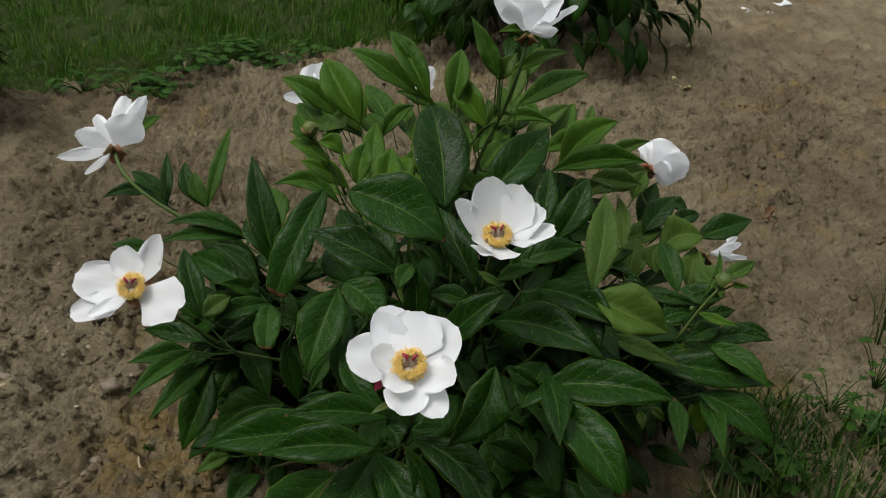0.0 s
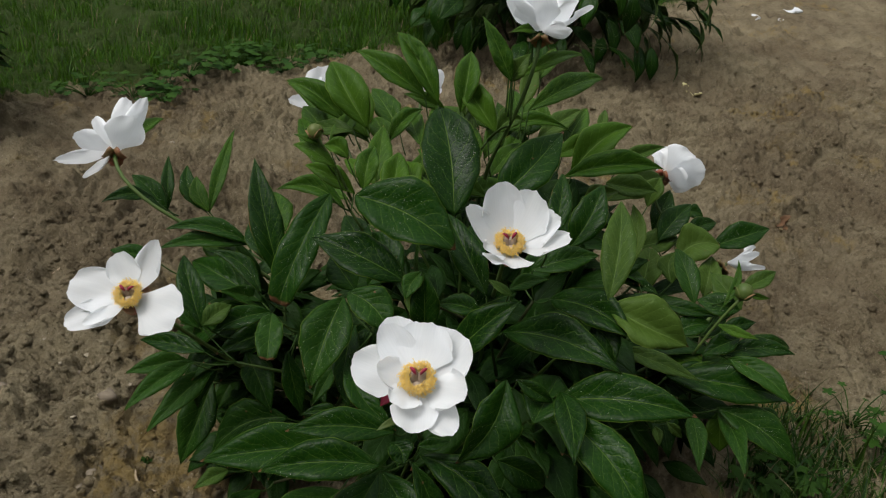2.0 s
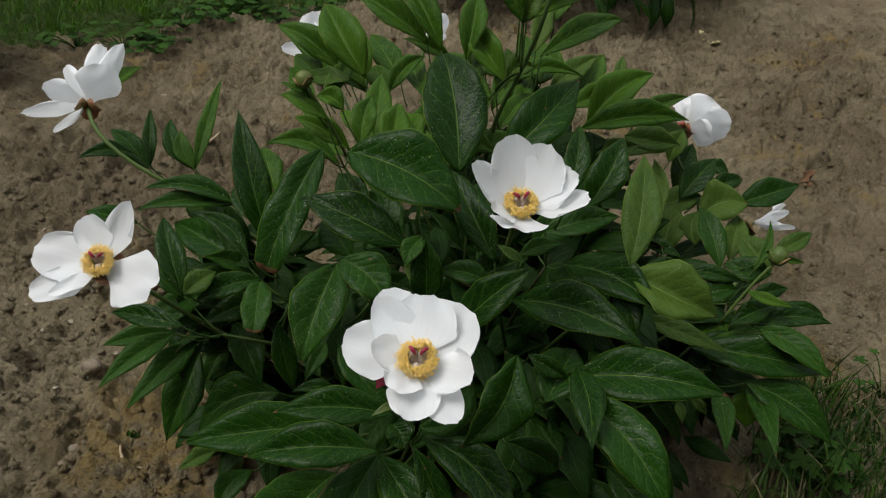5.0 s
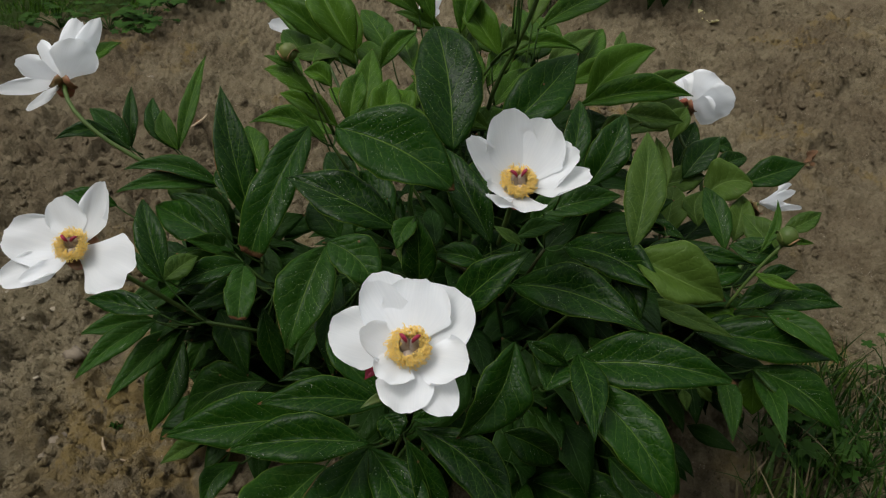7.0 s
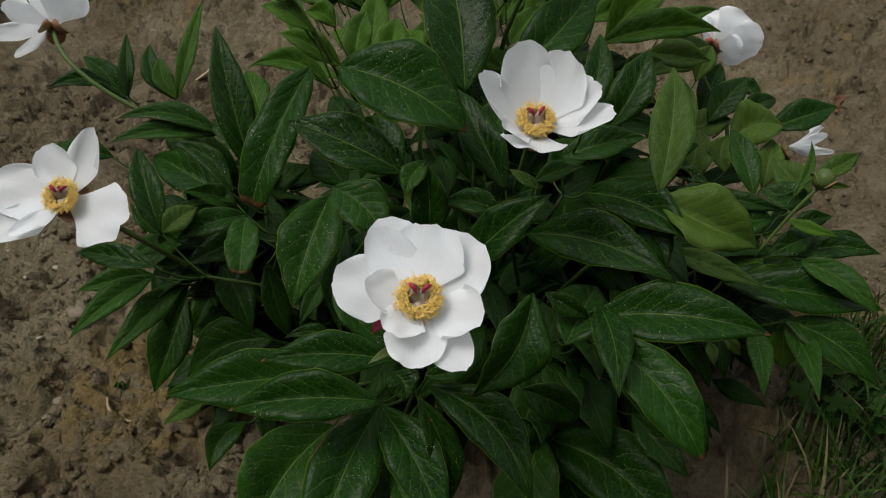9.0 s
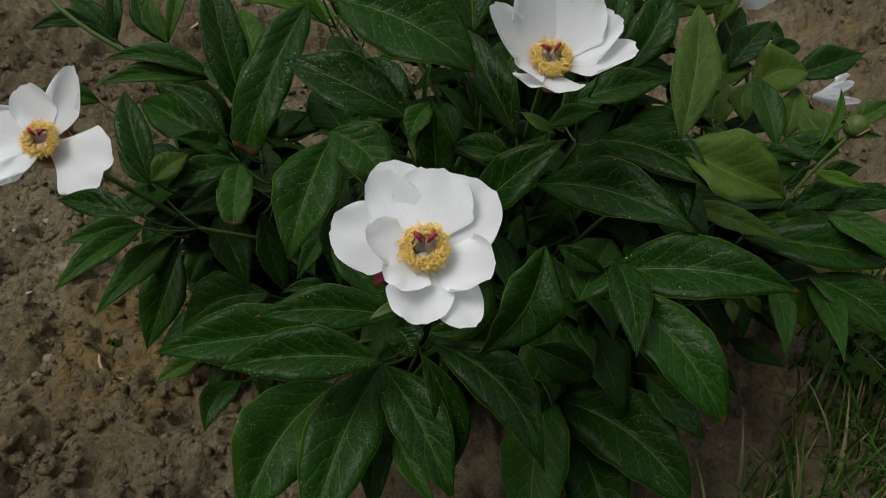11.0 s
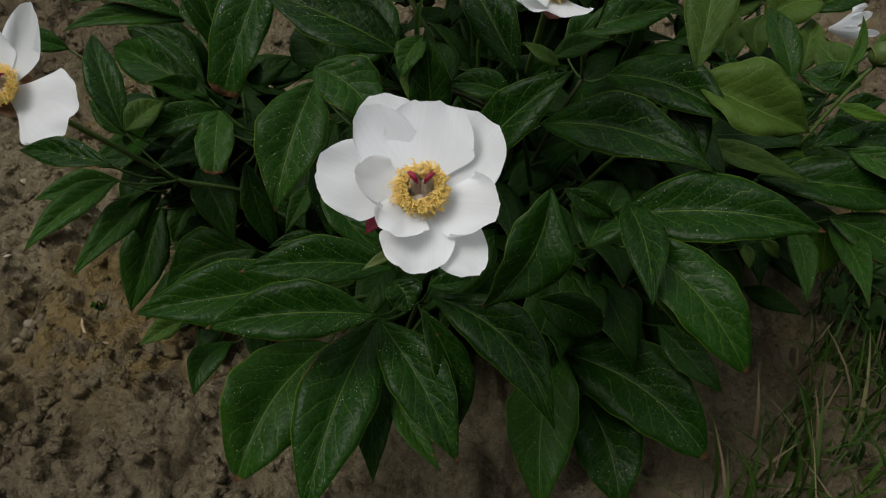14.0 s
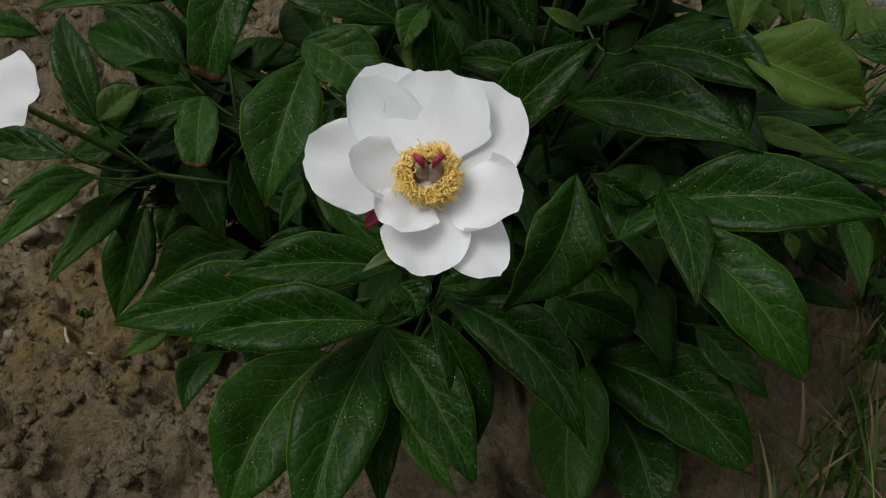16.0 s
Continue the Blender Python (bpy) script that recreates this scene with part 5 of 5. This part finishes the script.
bloom((-0.0215, 0.539, 0.4075), (0.03, -0.5, 0.87), (
    ((-0.0765, 0.5516, 0.4108), 0.0458, 0.08),
    ((-0.0491, 0.5856, 0.4326), 0.042, 0.1),
    ((0.0123, 0.5781, 0.425), 0.0516, 0.16),
    ((0.0095, 0.5072, 0.3787), 0.0315, 0.06),
    ((-0.0226, 0.5034, 0.3815), 0.0392, 0.1),
    ((-0.017, 0.58, 0.4345), 0.0497, 0.1),
    ((-0.0529, 0.5705, 0.4345), 0.0344, 0.2),
    ((0.018, 0.5261, 0.4033), 0.0363, 0.3),
    ((-0.0368, 0.5138, 0.3986), 0.0296, 0.16),
    ((-0.0538, 0.5356, 0.4193), 0.0277, 0.34),
), stalk=(-0.025, 0.665, 0.233))
bloom((0.053, 0.702, 0.449), (0.08, -0.45, 0.89), (
    ((0.009, 0.698, 0.485), 0.029, 0.2),
    ((0.039, 0.724, 0.5), 0.045, 0.16),
    ((0.074, 0.725, 0.492), 0.051, 0.16),
    ((0.098, 0.713, 0.475), 0.033, 0.2),
    ((0.11, 0.698, 0.46), 0.025, 0.14),
    ((0.029, 0.674, 0.455), 0.026, 0.2),
    ((0.051, 0.665, 0.442), 0.049, 0.2),
), stalk=(0.044, 0.78, 0.325))
bloom((-0.32, 0.68, 0.374), (-0.1, -0.63, 0.77), (
    ((-0.386, 0.694, 0.371), 0.048, 0.14),
    ((-0.34, 0.712, 0.4), 0.033, 0.16),
    ((-0.296, 0.713, 0.417), 0.028, 0.3),
    ((-0.263, 0.659, 0.361), 0.057, 0.14),
    ((-0.382, 0.663, 0.342), 0.032, 0.12),
    ((-0.36, 0.66, 0.347), 0.015, 0.2),
), stalk=(-0.262, 0.752, 0.252))
bloom((-0.441, 0.961, 0.409), (-0.21, 0.91, 0.36), (
    ((-0.49, 0.899, 0.411), 0.025, 0.12),
    ((-0.456, 0.892, 0.394), 0.019, 0.1),
    ((-0.486, 0.944, 0.424), 0.039, 0.16),
    ((-0.477, 0.982, 0.432), 0.036, 0.14),
    ((-0.457, 0.995, 0.423), 0.041, 0.16),
    ((-0.412, 0.956, 0.449), 0.050, 0.2),
    ((-0.443, 1.018, 0.452), 0.029, 0.16),
    ((-0.416, 1.014, 0.454), 0.027, 0.16),
), stalk=(-0.336, 0.903, 0.329), heart=False)
bloom((0.081, 0.948, 0.599), (0.05, 0.57, 0.82), (
    ((0.041, 0.943, 0.627), 0.040, 0.2),
    ((0.066, 0.927, 0.637), 0.053, 0.22),
    ((0.121, 0.957, 0.628), 0.055, 0.22),
    ((0.138, 0.972, 0.613), 0.038, 0.15),
    ((0.091, 1.016, 0.63), 0.062, 0.15),
    ((0.112, 0.928, 0.599), 0.044, 0.2),
), stalk=(0.044, 0.953, 0.445), heart=False)
bloom((0.32, 1.181, 0.332), (0.57, 0.74, 0.34), (
    ((0.301, 1.212, 0.345), 0.041, 0.22),
    ((0.326, 1.189, 0.365), 0.066, 0.26),
    ((0.352, 1.174, 0.358), 0.071, 0.28),
    ((0.369, 1.161, 0.335), 0.069, 0.28),
    ((0.342, 1.142, 0.324), 0.051, 0.24),
), stalk=(0.31, 1.117, 0.281), heart=False)
bloom((0.4, 1.056, 0.253), (0.65, 0.54, 0.54), (
    ((0.435, 1.065, 0.267), 0.032, 0.16),
    ((0.436, 1.051, 0.264), 0.028, 0.16),
    ((0.446, 1.041, 0.246), 0.025, 0.16),
    ((0.428, 1.042, 0.248), 0.026, 0.16),
), stalk=(0.351, 0.952, 0.235), heart=False)
bloom((-0.246, 1.357, 0.351), (-0.46, 0.68, 0.57), (
    ((-0.254, 1.364, 0.403), 0.067, 0.2),
    ((-0.299, 1.314, 0.358), 0.039, 0.16),
    ((-0.275, 1.301, 0.335), 0.037, 0.16),
    ((-0.281, 1.371, 0.377), 0.056, 0.16),
), heart=False)
bloom((-0.067, 1.305, 0.395), (0.33, 0.67, 0.67), (
    ((-0.042, 1.319, 0.42), 0.043, 0.2),
    ((-0.042, 1.296, 0.4), 0.032, 0.2),
    ((-0.063, 1.335, 0.427), 0.043, 0.16),
), heart=False)


def bud(centre, face, size, foot):
    """A closed green bud with sepals on its stem."""
    centre = np.array(centre)
    right, up, face = frame_of(face)
    rng = np.random.default_rng(3)
    ob = part("flower_bud", None, peony, "closed round green flower bud", HOME @ Matrix.Translation(tuple(centre)))
    home = Matrix.Translation(tuple(-centre))
    s = Shape()
    ts = np.linspace(-1, 1, 9)
    s.tube([centre + face * size * t for t in ts], [max(0.0008, size * math.sqrt(max(0, 1 - t * t)) * (0.95 if t > 0 else 1.0)) for t in ts], 12)
    part("bud", s.mesh("bud", [BUD]), ob, at=home)
    for i in range(3):
        a = i * 2.1 + 0.4
        out = math.cos(a) * right + math.sin(a) * up
        s = Shape()
        petal_skin(s, centre - face * size * 0.95 + out * size * 0.2, centre + out * size * 1.06 + face * size * 0.45, size * 1.5, -0.3, -out, rng, 8, 7)
        part("sepal", s.mesh("sepal", [SEPAL if i != 1 else BUD]), ob, at=home)
    s = Shape()
    s.tube(bend(centre - face * size * 0.9, foot, 0.006, 8), [0.0017] * 8, 7)
    part("stem", s.mesh("bud_stem", [FLOWER_STEM]), peony, at=HOME)


BUD = plain_material("bud_green", (0.045, 0.08, 0.016), (0.10, 0.115, 0.03), 0.45, 60.0, spec=0.2)
def calyx_leaf(base, tip, width, material, label):
    """A small leafy sepal under the open flower."""
    s = Shape()
    leaf_skin(s, base, tip, width, (0, -0.5, 0.8), 0.08, 0.3, 0, np.random.default_rng(6), 9, 5, slots=(0, 0))
    part("sepal", s.mesh("sepal", [material]), peony, label, HOME)


bud((-0.158, 0.828, 0.498), (-0.2, -0.1, 0.95), 0.0088, (-0.122, 0.849, 0.408))
bud((0.326, 0.8, 0.351), (0.1, -0.1, 0.95), 0.0105, (0.285, 0.795, 0.264))
calyx_leaf((-0.436, 0.958, 0.404), (-0.398, 1.020, 0.427), 0.024, LEAF_LIT, "narrow green leaf under the flower")
calyx_leaf((-0.043, 0.552, 0.379), (-0.052, 0.541, 0.373), 0.009, STIGMA, "dark crimson sepal")
calyx_leaf((-0.032, 0.547, 0.358), (-0.054, 0.53, 0.356), 0.007, BUD, "narrow sepal with a brown tip")


# ---- the next peony behind, and one beside the lawn ----
def build_far_peony(x, y, radius, high, leaves, seed, label):
    rng = np.random.default_rng(seed)
    bush = thing("peony_bush", label, "peony", (x, y, 0))
    kinds = []
    for k in range(6):
        s = Shape()
        leaf_skin(s, (0, 0, 0), (0.115, 0, -0.02), 0.042 + 0.003 * k, (0, 0, 1), 0.14, 0.18, 0, rng, 10, 5)
        s.tube(bend((0.002, 0, 0), (-0.05, 0, -0.03), 0.004, 4), [0.0012] * 4, 4, 2)
        kinds.append(s.mesh("leaf", [LEAF, LEAF_UNDER, STEM]))
    for i in range(leaves):
        a = rng.uniform(0, 6.283)
        lat = rng.uniform(-1.15, 1.2)
        r = radius * (0.55 + 0.45 * rng.random() ** 0.6) * max(0.15, math.cos(lat * (0.9 if lat > 0 else 0.65)))
        z = high * 0.52 + high * 0.48 * math.sin(lat) + rng.normal() * 0.02
        droop = rng.uniform(10, 80)
        m = Matrix.Translation((r * math.cos(a), r * math.sin(a), max(0.15, z))) @ Euler((rng.normal() * 0.35, radians(droop), a + rng.normal() * 0.5)).to_matrix().to_4x4() @ Matrix.Scale(rng.uniform(0.75, 1.25), 4)
        part("leaf", kinds[i % 6], bush, at=m)
    s = Shape()
    for i in range(420):
        d = unit(rng.normal(size=3)) * rng.random() ** 0.4
        c = np.array([0, 0, high * 0.52]) + d * np.array([radius * 0.75, radius * 0.75, high * 0.38])
        out = unit(d * (1, 1, 0) + rng.normal(size=3) * 0.4 + (0, 0, -0.5))
        leaf_skin(s, c, c + out * 0.13, 0.055, unit(np.array([0, 0, 1]) + rng.normal(size=3) * 0.3), 0.1, 0.15, 0, rng, 7, 5)
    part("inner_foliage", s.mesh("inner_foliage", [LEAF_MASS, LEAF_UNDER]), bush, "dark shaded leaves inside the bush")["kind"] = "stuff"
    for i in range(16):
        a, r = rng.uniform(0, 6.283), radius * rng.uniform(0.35, 0.85)
        s = Shape()
        s.tube(bend((0.12 * math.cos(a) * rng.random(), 0.12 * math.sin(a) * rng.random(), -0.02), (r * math.cos(a), r * math.sin(a), high * rng.uniform(0.55, 0.85)), 0.03, 8), list(np.linspace(0.005, 0.0025, 8)), 6)
        part("stem", s.mesh("stem", [STEM_RED]), bush)


build_far_peony(0.26, 3.02, 0.60, 0.70, 300, 3, "dark green peony bush standing behind on bare soil")
build_far_peony(-1.355, 1.885, 0.16, 0.45, 26, 8, "dark green young peony standing beside the lawn")


# ---- small litter on the soil ----
def build_stick(a, b, radius, name, label, category, sag=0.004):
    a, b = np.array((*a, level(*a) + radius)), np.array((*b, level(*b) + radius))
    s = Shape()
    side = unit(np.cross(b - a, (0, 0, 1)))
    s.tube(bend(a, b, sag, 8, side), [radius * q for q in (0.6, 0.9, 1, 1.05, 1, 0.95, 0.8, 0.5)], 6)
    tagged(part(name, s.mesh(name, [STRAW])), label, category)


def build_fallen(x, y, size, material, name, label, category, count=1, turn=0.0):
    z = level(x, y)
    rng = np.random.default_rng(int(abs(x) * 1000))
    if count == 1:
        s = Shape()
        petal_skin(s, (-size / 2, 0, 0.004), (size / 2, 0, 0.006), size * 0.75, 0.3, np.array([0, 0, 1.0]), rng, 9, 7)
        tagged(part(name, s.mesh(name, [material]), at=pose(x, y, z, 0, 0, turn)), label, category)
        return
    ob = thing(name, label, category, (x, y, z))
    for i in range(count):
        a = turn + 6.283 * i / count + rng.uniform(-0.3, 0.3)
        s = Shape()
        petal_skin(s, (0, 0, 0.004), (size * math.cos(a), size * math.sin(a), rng.uniform(0.004, 0.03)), size * 0.6, 0.4, np.array([0, 0, 1.0]), rng, 8, 6)
        part("petal", s.mesh("petal", [material]), ob)


build_stick((-0.630, 0.868), (-0.603, 0.893), 0.0040, "dry_stick", "short dry brown stick lying on soil", "stick", 0.004)
build_stick((-0.388, 0.757), (-0.348, 0.738), 0.0018, "dry_straw", "thin curved straw lying on brown soil", "straw", 0.012)
build_stick((-0.430, 0.848), (-0.408, 0.822), 0.0012, "dry_straw", "thin dry straw lying on brown soil", "straw", 0.004)
build_stick((-0.760, 1.283), (-0.759, 1.349), 0.0022, "dry_straw", "bent dry stem lying on brown soil", "straw", 0.012)
build_stick((-0.548, 1.592), (-0.533, 1.652), 0.0025, "dry_straw", "thin dry straw lying on brown soil", "straw", 0.004)
build_fallen(1.236, 3.682, 0.075, PETAL, "fallen_petal", "white petal fallen on the bare soil", "petal", 1, 10.0)
build_fallen(1.465, 3.852, 0.085, PETAL, "fallen_petal", "white petal fallen on the bare soil", "petal", 1, -15.0)
build_fallen(1.322, 3.592, 0.030, PETAL, "fallen_petal", "white petal fallen on the bare soil", "petal", 1, 40.0)
build_fallen(0.722, 2.578, 0.040, YELLOWED, "fallen_leaf", "yellowed dry leaf lying on soil", "leaf", 2, 40.0)
build_fallen(0.690, 1.618, 0.035, RUST, "withered_flower", "rust-brown withered flower lying on soil", "withered flower", 6, 0.0)
build_fallen(-0.546, 1.621, 0.022, RUST, "fallen_leaf", "reddish dry leaf bit lying on soil", "leaf", 1, 60.0)
